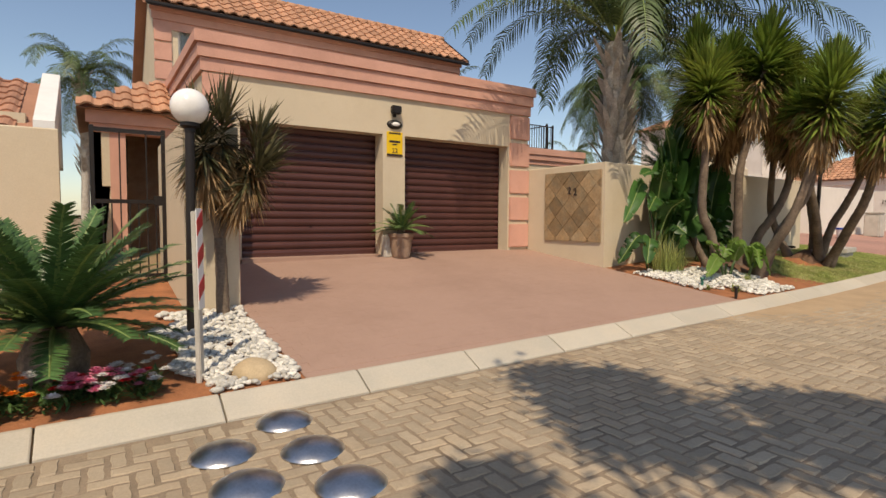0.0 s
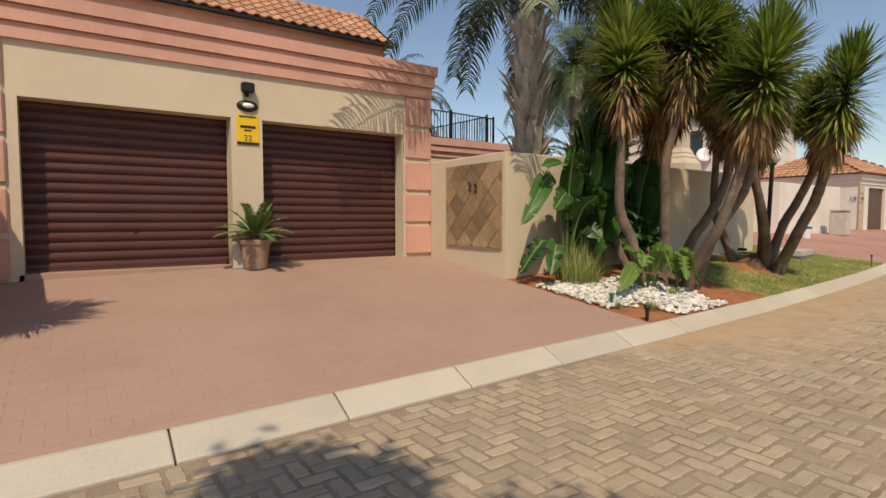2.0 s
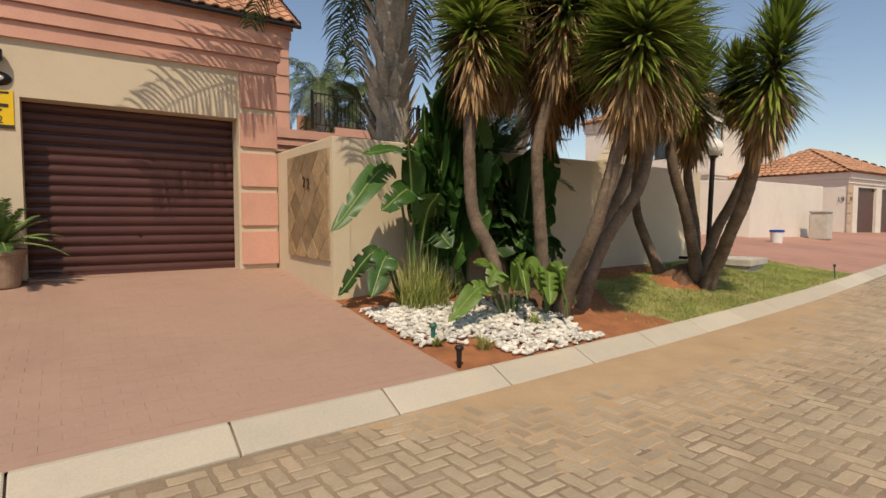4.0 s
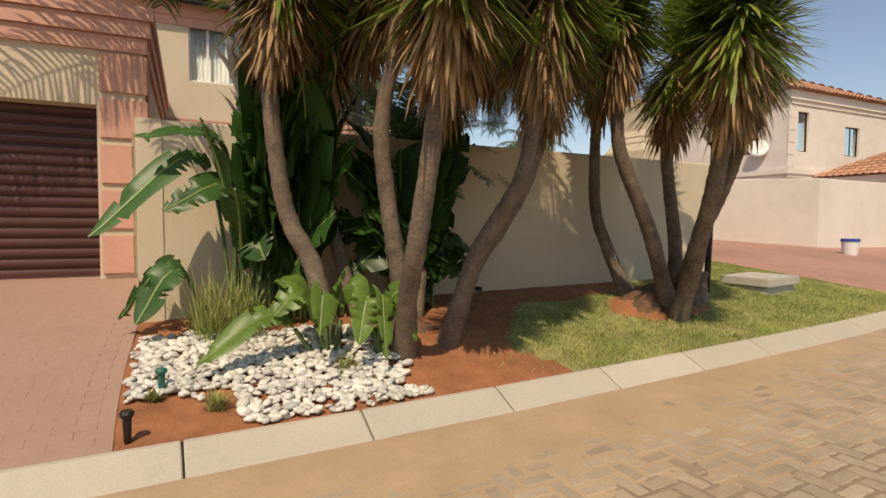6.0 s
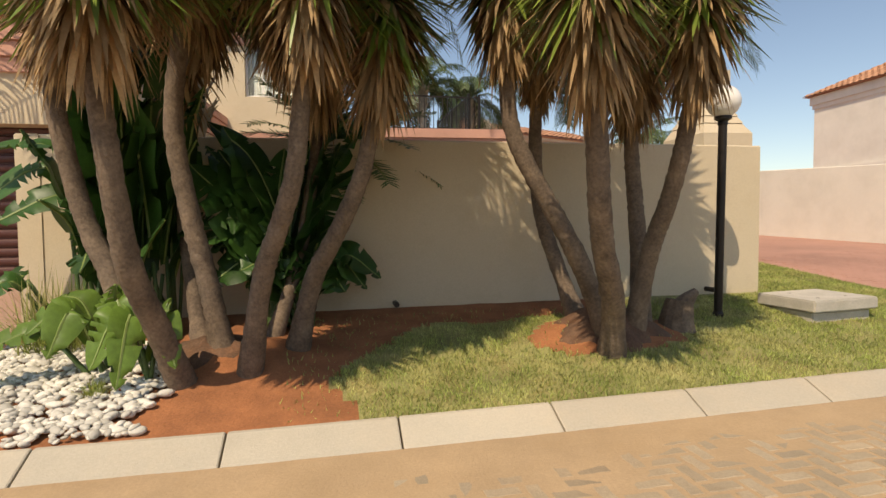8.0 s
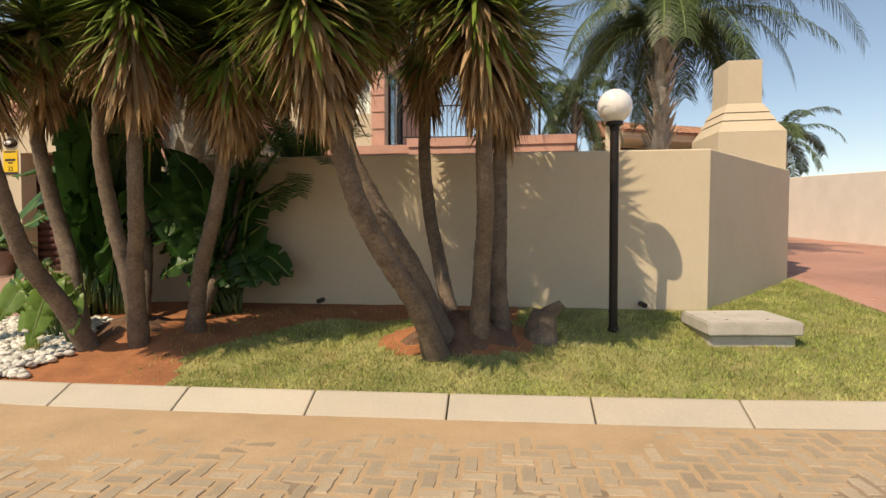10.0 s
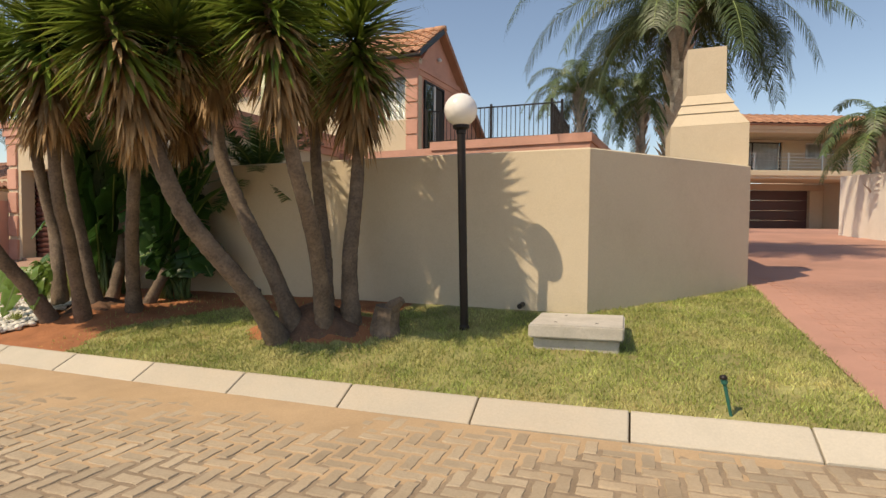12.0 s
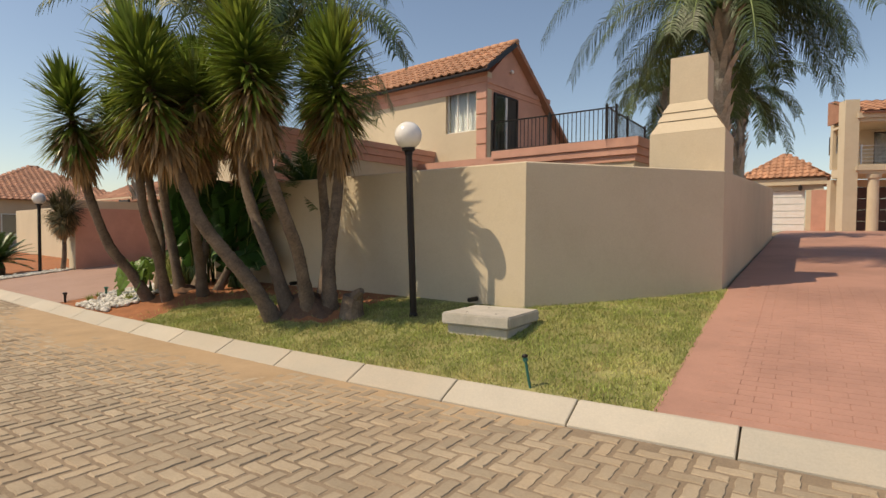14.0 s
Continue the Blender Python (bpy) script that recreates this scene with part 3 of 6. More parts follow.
CORN = [(0.05, 3.42, 3.60), (0.035, 3.60, 3.615), (0.09, 3.615, 3.80), (0.075, 3.80, 3.815), (0.13, 3.815, GTOP)]
moulding("cornice", mg, 6.36, CORN, M_PINK, house)
moulding("cornice", facing(6.0, 8.95, 90), 6.05, CORN, M_PINK, house)
moulding("cornice", facing(-0.36, 15.0, -90), 6.05, CORN, M_PINK, house)
solid("garage_roof", [(-0.36, 8.95, 3.9), (6.0, 8.95, 3.9), (6.0, 15, 3.9), (-0.36, 15, 3.9), (-0.36, 8.95, 3.8), (6.0, 8.95, 3.8), (6.0, 15, 3.8), (-0.36, 15, 3.8)],
      [(0, 1, 2, 3), (7, 6, 5, 4), (0, 4, 5, 1), (1, 5, 6, 2), (2, 6, 7, 3), (3, 7, 4, 0)], M_CONC, house)


def pilaster(x0, x1, y, z0, z1, parent):
    """A corner of raised pink plaster blocks with pale joints."""
    bm = boxes([(x0 + 0.02, x1 - 0.004, y - 0.012, y + 0.02, z0, z1)])
    part("pilaster_core", bm, M_CREAM, parent)
    n, h = 5, (z1 - z0) / 5
    for i in range(n):
        bm = boxes([(x0, x1, y - 0.045, y + 0.02, z0 + i * h + 0.045, z0 + (i + 1) * h - 0.035)], bevel=0.012)
        part("pilaster_block", bm, M_PINK, parent)


pilaster(5.52, 6.02, GY, 0.62, 3.43, house)
pilaster(-0.38, 0.02, GY, 0.5, 3.43, house)
for k in range(5):
    h = (3.43 - 0.62) / 5
    part("pilaster_block", boxes([(5.98, 6.045, GY - 0.04, GY + 0.45, 0.62 + k * h + 0.045, 0.62 + (k + 1) * h - 0.035)], bevel=0.012), M_PINK, house)


def roller_door(x0, x1, parent):
    d = new("roller_door")
    d.parent = parent
    d["label"] = "dark brown slatted roller garage door, closed"
    y, n, z0, z1 = GY + 0.36, 17, 0.6, 2.8
    h = (z1 - z0) / n
    pts = [(0.0, 0.0), (-0.018, 0.012), (-0.032, h * 0.3), (-0.036, h * 0.5), (-0.032, h * 0.7), (-0.016, h - 0.022), (0.004, h - 0.012), (0.004, h)]
    me = bpy.data.meshes.new("slat")
    v = [(x, yy, zz) for x in (x0 - 0.05, x1 + 0.05) for yy, zz in pts] + [(x, 0.02, zz) for x in (x0 - 0.05, x1 + 0.05) for zz in (0, h)]
    f = [(k, 8 + k, 9 + k, k + 1) for k in range(7)] + [(16, 17, 19, 18)]
    me.from_pydata(v, [], f)
    me.materials.append(M_DOOR)
    for i in range(n):
        s = new("slat", me)
        s.parent = d
        s.location = (0, y, z0 + i * h)
    part("bottom_rail", boxes([(x0 - 0.05, x1 + 0.05, y - 0.03, y + 0.02, 0.585, 0.66)], bevel=0.006), M_DOOR, d)
    part("lock", lathe([(0.02, 0), (0.02, 0.01)], 12, ((x0 + x1) / 2, y - 0.03)), M_BLACK, d).location.z = 1.1
    return d


roller_door(0.15, 2.594, house)
roller_door(3.043, 5.486, house)
part("door_sill", boxes([(0.1, 5.5, GY + 0.0, GY + 0.5, 0.3, 0.6)]), M_DRIVE1, house)
part("garage_back", boxes([(-0.1, 5.7, 12.0, 12.1, 0.3, 3.7)]), M_DARK, house)

# upper storey
UY, UX0, UX1, UZ1 = 14.75, -0.45, 8.15, 6.22
mu = facing(UX0, UY, 0)
panel_wall("upper_wall", mu, UX1 - UX0, 3.4, UZ1, 0.25, [(0.5, 1.15, 4.65, 5.85), (7.0, 8.2, 4.5, 5.88)], M_CREAM, house)
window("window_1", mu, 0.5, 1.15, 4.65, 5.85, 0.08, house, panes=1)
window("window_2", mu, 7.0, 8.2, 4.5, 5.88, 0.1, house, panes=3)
FRI = [(0.03, 5.70, 5.89), (0.02, 5.89, 5.90), (0.07, 5.90, 6.07), (0.06, 6.07, 6.08), (0.11, 6.08, UZ1 + 0.02)]
moulding("frieze", mu, UX1 - UX0, FRI, M_PINK, house)
for xa in (UX0 - 0.02, UX1 - 0.36):
    for k in range(5):
        part("pilaster_block", boxes([(xa, xa + 0.38, UY - 0.04, UY + 0.02, 3.6 + k * 0.45 + 0.02, 3.6 + (k + 1) * 0.45 - 0.02)], bevel=0.012), M_PINK, house)
# gable end looking along +x, long back slope
AP_Y, AP_Z, BK_Y, BK_Z = 16.0, 7.32, 20.0, 4.1
gable = [(UX1, UY + 0.25, 3.4), (UX1, UY + 0.25, UZ1), (UX1, AP_Y, AP_Z - 0.12), (UX1, BK_Y, BK_Z), (UX1, BK_Y, 3.4)]


def gable_wall(xo, mat):
    n = len(gable)
    v = [(xo, y, z) for _, y, z in gable] + [(xo - 0.25, y, z) for _, y, z in gable]
    f = [tuple(range(n)), tuple(range(2 * n - 1, n - 1, -1))] + [(i, n + i, n + (i + 1) % n, (i + 1) % n) for i in range(n)]
    return solid("gable_wall", v, f, mat, house)


gable_wall(UX1, M_PINK)
gable_wall(UX0 + 0.25, M_CREAM)
# thin dark slab on the solid gable imitates the shaded door opening
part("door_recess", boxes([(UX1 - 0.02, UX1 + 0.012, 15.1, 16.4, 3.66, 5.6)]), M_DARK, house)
bd = new("balcony_door")
bd.parent = house
for ya, yb in ((15.1, 15.15), (16.35, 16.4), (15.7, 15.78)):
    part("door_frame", boxes([(UX1 + 0.01, UX1 + 0.06, ya, yb, 3.66, 5.6)]), M_WHITE if 15.6 < ya < 15.8 else M_BLACK, bd)
part("door_head", boxes([(UX1 + 0.008, UX1 + 0.055, 15.1, 16.4, 5.6, 5.65)]), M_BLACK, bd)
part("pane", boxes([(UX1 + 0.02, UX1 + 0.03, 15.15, 15.7, 3.68, 5.6)]), M_GLASS, bd)
moulding("gable_band", facing(UX1, UY, 90), 3.6, [(0.03, 5.72, 5.87), (0.07, 5.87, 6.02)], M_PINK, house)
part("gable_lamp", lathe([(0.05, 0), (0.07, 0.05), (0.04, 0.1)], 10, (UX1 + 0.07, AP_Y)), M_WHITE, house).location.z = 6.4


def slope_roof(x0, x1, ya, za, yb, zb, mat, parent, name="roof"):
    """A tiled slope from the eave (ya, za) to the ridge (yb, zb), on a thin deck."""
    d = Vector((0, yb - ya, zb - za))
    t = Vector((0, 0, -0.09))
    a, b, c, e = Vector((x0, ya, za)), Vector((x1, ya, za)), Vector((x1, yb, zb)), Vector((x0, yb, zb))
    solid(name, [a, b, c, e, a + t, b + t, c + t, e + t], [(0, 1, 2, 3), (7, 6, 5, 4), (0, 4, 5, 1), (1, 5, 6, 2), (2, 6, 7, 3), (3, 7, 4, 0)], M_TILE_OLD, parent)
    if yb > ya:
        tile_roof("roof_tiles", (x0, ya - 0.03, za), (1, 0, 0), d, x1 - x0, d.length + 0.03, mat, parent)
    else:
        tile_roof("roof_tiles", (x1, ya + 0.03, za), (-1, 0, 0), d, x1 - x0, d.length + 0.03, mat, parent)


EAVE_Y, EAVE_Z = 14.45, 6.22
slope_roof(UX0 - 0.25, UX1 + 0.22, EAVE_Y, EAVE_Z, AP_Y, AP_Z, M_TILE, house)
slope_roof(UX0 - 0.25, UX1 + 0.22, BK_Y + 0.2, BK_Z - 0.05, AP_Y, AP_Z, M_TILE, house)
for i in range(29):
    xa = UX0 - 0.25 + i * 0.314
    bm = bmesh.new()
    bmesh.ops.create_cone(bm, cap_ends=True, segments=10, radius1=0.11, radius2=0.095, depth=0.33, matrix=pose(xa + 0.16, AP_Y, AP_Z + 0.03, 0, 90, 0))
    part("ridge_tile", bm, M_TILE, house, smooth=True)
for x in (UX1 + 0.22, ):
    solid("barge_board", [(x, EAVE_Y, EAVE_Z - 0.1), (x, AP_Y, AP_Z - 0.12), (x, AP_Y, AP_Z + 0.06), (x, EAVE_Y, EAVE_Z + 0.06), (x + 0.03, EAVE_Y, EAVE_Z - 0.1), (x + 0.03, AP_Y, AP_Z - 0.12), (x + 0.03, AP_Y, AP_Z + 0.06), (x + 0.03, EAVE_Y, EAVE_Z + 0.06)],
          [(0, 1, 2, 3), (4, 5, 6, 7), (0, 1, 5, 4), (1, 2, 6, 5), (2, 3, 7, 6), (3, 0, 4, 7)], M_BLACK, house)
    solid("barge_board", [(x, BK_Y + 0.2, BK_Z - 0.16), (x, AP_Y, AP_Z - 0.12), (x, AP_Y, AP_Z + 0.06), (x, BK_Y + 0.2, BK_Z + 0.02), (x + 0.03, BK_Y + 0.2, BK_Z - 0.16), (x + 0.03, AP_Y, AP_Z - 0.12), (x + 0.03, AP_Y, AP_Z + 0.06), (x + 0.03, BK_Y + 0.2, BK_Z + 0.02)],
          [(0, 1, 2, 3), (4, 5, 6, 7), (0, 1, 5, 4), (1, 2, 6, 5), (2, 3, 7, 6), (3, 0, 4, 7)], M_TILE_OLD, house)
part("gutter", boxes([(UX0 - 0.2, UX1 + 0.25, EAVE_Y - 0.06, EAVE_Y + 0.05, EAVE_Z - 0.1, EAVE_Z - 0.02)], bevel=0.02), M_BLACK, house)

# ground floor behind the boundary wall, with the balcony on it
BX0, BX1, BY = 9.15, 12.97, 13.95
panel_wall("ground_floor_wall", facing(6.0, 14.15, 0), BX0 - 6.0, 0.4, 3.4, 0.25, [], M_CREAM, house)
panel_wall("ground_floor_wall", facing(BX0, BY, 0), BX1 - BX0, 0.4, 3.4, 0.25, [], M_CREAM, house)
# side return set in a darker tone than the cream front
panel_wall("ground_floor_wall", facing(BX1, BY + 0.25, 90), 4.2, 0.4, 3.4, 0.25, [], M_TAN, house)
BAND = [(0.04, 3.1, 3.24), (0.03, 3.24, 3.255), (0.1, 3.255, 3.42), (0.09, 3.42, 3.43), (0.14, 3.43, 3.64)]
moulding("balcony_fascia", facing(BX0, BY, 0), BX1 - BX0, BAND, M_PINK, house)
moulding("balcony_fascia", facing(BX1, BY, 90), 4.4, BAND, M_PINK, house)
moulding("balcony_fascia", facing(6.0, 14.15, 0), BX0 - 6.0, [(a, b - 0.12, c - 0.12) for a, b, c in BAND], M_PINK, house)
solid("balcony_floor", [(6.0, 14.15, 3.42), (BX0, 14.15, 3.42), (BX0, BY, 3.6), (BX1, BY, 3.6), (BX1, 17.8, 3.6), (6.0, 17.8, 3.42), (6.0, 14.15, 3.3), (BX0, 14.15, 3.3), (BX0, BY, 3.3), (BX1, BY, 3.3), (BX1, 17.8, 3.3), (6.0, 17.8, 3.3)],
      [(0, 1, 2, 3, 4, 5), (11, 10, 9, 8, 7, 6), (0, 6, 7, 1), (1, 7, 8, 2), (2, 8, 9, 3), (3, 9, 10, 4), (4, 10, 11, 5), (5, 11, 6, 0)], M_CONC, house)


def railing(name, a, b, z, h, label, posts=2, pitch=0.115, parent=None, rise=0.0, mat=None):
    """Upright-bar railing from a to b."""
    mat = mat or M_BLACK
    a, b = Vector((*a, z)), Vector((*b, z + rise))
    d = b - a
    ang = math.atan2(d.y, d.x)
    r = thing(name, a, label, "railing") if parent is None else new(name)
    if parent is not None:
        r.parent = parent
        r.location = a
    r.rotation_euler = (0, 0, ang)
    ln = math.hypot(d.x, d.y)
    part("top_rail", boxes([(0, ln, -0.025, 0.025, h - 0.03, h)], bevel=0.006), mat, r)
    part("bottom_rail", boxes([(0, ln, -0.015, 0.015, 0.1, 0.125)]), mat, r)
    bal = boxes([(-0.008, 0.008, -0.008, 0.008, 0.12, h - 0.025)])
    me = bpy.data.meshes.new("baluster")
    bal.to_mesh(me)
    bal.free()
    me.materials.append(mat)
    n = int(ln / pitch)
    for i in range(1, n):
        o = new("baluster", me)
        o.parent = r
        o.location = (i * ln / n, 0, 0)
    for i in range(posts):
        x = ln * i / (posts - 1)
        part("post", boxes([(x - 0.03, x + 0.03, -0.03, 0.03, -0.02, h + 0.06)], bevel=0.006), mat, r)
    return r


railing("balcony_railing", (BX0 + 0.1, BY + 0.12), (BX1 - 0.1, BY + 0.12), 3.62, 0.92, "black steel balcony railing with upright bars", posts=3)
railing("balcony_railing", (BX1 - 0.1, BY + 0.12), (BX1 - 0.1, 17.6), 3.62, 0.92, "black steel balcony railing with upright bars", posts=3)

# porch at the left of the garage, with its small tiled roof
panel_wall("porch_wall", facing(-1.75, 11.6, 0), 1.39, 0.5, 3.1, 0.25, [(0.5, 1.2, 0.5, 2.75)], M_PINK, house)
panel_wall("porch_side", facing(-1.75, 15.0, -90), 3.4, 0.5, 3.1, 0.25, [], M_CREAM, house)
part("porch_inside", boxes([(-1.4, -0.4, 13.2, 13.3, 0.5, 3.0)]), M_POT, house)
moulding("porch_band", facing(-1.75, 11.6, 0), 1.39, [(0.05, 2.75, 2.9), (0.1, 2.9, 3.12)], M_PINK, house)
pe = [(-1.98, 11.35, 3.12), (-0.3, 11.35, 3.12), (-0.3, 12.7, 3.95), (-0.7, 12.7, 3.95), (-1.98, 14.9, 3.12), (-0.7, 14.9, 3.95)]
solid("porch_roof", pe, [(0, 1, 2, 3), (0, 3, 5, 4), (0, 4, 5, 2, 1), (2, 5, 3)], M_TILE_OLD, house)
sl = Vector((0, 1.35, 0.83))
tile_roof("roof_tiles", (-1.98, 11.32, 3.13), (1, 0, 0), sl, 1.68, sl.length, M_TILE, house, keep=lambda u, v: u > v * 0.8)
window("porch_window", facing(-1.75, 13.2, -90), 0.2, 0.85, 1.9, 2.75, -0.06, house, panes=1, curtain=False)

# ---- boundary walls ----
WT = 2.25


def boundary(name, a, b, z0, za, zb, label, mat=None, thick=0.22):
    """A plastered garden wall from a to b with a slightly rounded top; its face is to the right of a->b."""
    a, b = Vector(a), Vector(b)
    d = (b - a).normalized()
    nrm = Vector((-d.y, d.x)) * thick
    bm = bmesh.new()
    sec = []
    for p, zt in ((a, za), (b, zb)):
        sec.append([bm.verts.new((q.x, q.y, z)) for q, z in ((p, z0), (p, zt - 0.015), (p + nrm * 0.07, zt), (p + nrm * 0.93, zt), (p + nrm, zt - 0.015), (p + nrm, z0))])
    for i in range(6):
        bm.faces.new((sec[0][i], sec[1][i], sec[1][(i + 1) % 6], sec[0][(i + 1) % 6]))
    bm.faces.new(sec[0][::-1])
    bm.faces.new(sec[1])
    bmesh.ops.recalc_face_normals(bm, faces=bm.faces)
    return tagged(ob_from(bm, name, mat or M_CREAM), label, "wall", kind="structure")


wall_a = boundary("wall_side", (6.05, 9.0), (6.05, 6.88), 0, WT + 0.05, WT + 0.05, "cream plastered wall with a stone house-number panel beside the drive")
boundary("wall_front", (6.052, 6.88), (14.46, 6.456), 0, WT + 0.05, WT - 0.03, "cream plastered boundary wall facing the street")
boundary("wall_corner", (14.462, 6.458), (16.44, 8.5), 0, WT - 0.03, WT - 0.1, "cream plastered splayed boundary wall in shade")
boundary("wall_drive", (16.44, 8.503), (16.44, 22.0), 0, WT - 0.1, 2.8, "cream plastered boundary wall along the shared drive")
part_joint = tagged(ob_from(boxes([(9.97, 9.985, 7.05, 7.066, 0.38, 2.28)]), "wall_joint", M_DARK), "thin dark movement joint in the boundary wall", "joint", kind="structure")
boundary("wall_entrance", (-0.98, 6.45), (-0.43, 6.45), 0, WT, WT, "cream plastered end wall beside the entrance gate", thick=2.5)
tagged(ob_from(boxes([(-0.428, -0.418, 6.47, 8.93, -0.1, 2.02)], 0.003), "wall_entrance_skin", M_PINK), "terracotta painted side face of the entrance wall", "wall", kind="structure")
boundary("wall_neighbour", (-14, 7.8), (-2.1, 7.8), -0.3, 2.2, 2.25, "cream plastered neighbouring boundary wall")

# ---- chimney behind the corner ----
ch = thing("chimney", (15.9, 9.08, 0.6), "cream plastered braai chimney with a stepped flared hood", "chimney")
ch.location = (0, 0, 0)


def frustum(x0, x1, y0, y1, z0, X0, X1, Y0, Y1, z1):
    v = [(x0, y0, z0), (x1, y0, z0), (x1, y1, z0), (x0, y1, z0), (X0, Y0, z1), (X1, Y0, z1), (X1, Y1, z1), (X0, Y1, z1)]
    return v, [(3, 2, 1, 0), (4, 5, 6, 7), (0, 1, 5, 4), (1, 2, 6, 5), (2, 3, 7, 6), (3, 0, 4, 7)]


solid("base", *frustum(15.42, 16.425, 8.58, 9.62, 0.4, 15.42, 16.425, 8.58, 9.62, 2.74), M_CREAM, ch)
solid("hood", *frustum(15.42, 16.425, 8.58, 9.62, 2.742, 15.52, 16.30, 8.68, 9.5, 2.92), M_CREAM, ch)
solid("hood", *frustum(15.505, 16.315, 8.665, 9.515, 2.925, 15.57, 16.24, 8.735, 9.43, 3.05), M_CREAM, ch)
solid("hood", *frustum(15.555, 16.255, 8.72, 9.445, 3.055, 15.64, 16.16, 8.8, 9.36, 3.2), M_CREAM, ch)
solid("shaft", *frustum(15.64, 16.16, 8.8, 9.36, 3.202, 15.645, 16.155, 8.805, 9.355, 3.85), M_CREAM, ch)
# dark slab on the closed shaft top, coloured like a shaded opening
solid("flue", *frustum(15.72, 16.08, 8.88, 9.28, 3.84, 15.72, 16.08, 8.88, 9.28, 3.856), M_DARK, ch)
# ---- plants ----
def leaf_strip(v, f, base, d, side, length, width, droop, segs=4, fold=0.25):
    """A sword leaf: folded strip from base along d, bending down by droop."""
    n0 = len(v)
    p = Vector(base)
    dd = Vector(d).normalized()
    for k in range(segs + 1):
        t = k / segs
        w = width * (0.55 + 1.3 * t - 1.85 * t * t) if t < 1 else 0.0
        w = max(w, 0.0)
        up = side.cross(dd)
        if k < segs:
            v.append(tuple(p - side * w + up * w * fold))
            v.append(tuple(p + side * w + up * w * fold))
        else:
            v.append(tuple(p))
        p = p + dd * (length / segs)
        dd = (dd + Vector((0, 0, -droop / segs))).normalized()
    for k in range(segs - 1):
        f.append((n0 + 2 * k, n0 + 2 * k + 1, n0 + 2 * k + 3, n0 + 2 * k + 2))
    f.append((n0 + 2 * segs - 2, n0 + 2 * segs - 1, n0 + 2 * segs))


def smooth_path(pts, n):
    """Points along a bent line through the given ones."""
    pts = [Vector(p) for p in pts]
    ext = [2 * pts[0] - pts[1]] + pts + [2 * pts[-1] - pts[-2]]
    out = []
    m = len(pts) - 1
    for i in range(n + 1):
        u = i / n * m
        k = min(int(u), m - 1)
        t = u - k
        a, b, c, d = ext[k:k + 4]
        out.append(0.5 * ((2 * b) + (c - a) * t + (2 * a - 5 * b + 4 * c - d) * t * t + (3 * b - a - 3 * c + d) * t ** 3))
    return out


def rosette(root, p0, p1, seed, leaf=0.62, green=300, dry=170, width=0.03, fresh=None):
    """A yucca head: a short skirt of dead leaves below, a starry burst of stiff green ones above."""
    r = random.Random(seed)
    ax = Vector(p1) - Vector(p0)
    dirn = ax.normalized()
    u = dirn.orthogonal().normalized()
    w = dirn.cross(u)
    for kind_, count in (("green", green), ("dry", dry)):
        v, f = [], []
        for i in range(int(count * 1.6)):
            a = r.uniform(0, 6.283)
            if kind_ == "green":
                q = r.random()
                s = 0.3 + 0.55 * q
                el = -38 + 122 * q ** 1.3 + r.uniform(-20, 20)
                ln = leaf * r.uniform(0.62, 1.08) * (1 - 0.15 * q)
                droop = r.choice((0.02, 0.1, 0.25, 0.6)) * r.uniform(0.6, 1.2)
            else:
                s = 0.05 + 0.36 * r.random()
                el = -84 + 62 * s / 0.4 + r.uniform(-14, 22)
                ln = leaf * r.uniform(0.4, 0.85)
                droop = r.uniform(0.2, 1.5)
            out = u * math.cos(a) + w * math.sin(a)
            d = out * math.cos(math.radians(el)) + dirn * math.sin(math.radians(el))
            base = Vector(p0) + ax * s + out * 0.05
            side = d.cross(out if abs(el) > 60 else dirn).normalized()
            leaf_strip(v, f, base, d, side, ln, width * r.uniform(0.7, 1.15), droop, 4)
        raw("crown" if kind_ == "green" else "dead_leaves", v, f, (fresh or M_YUCCA) if kind_ == "green" else M_DRY, root)


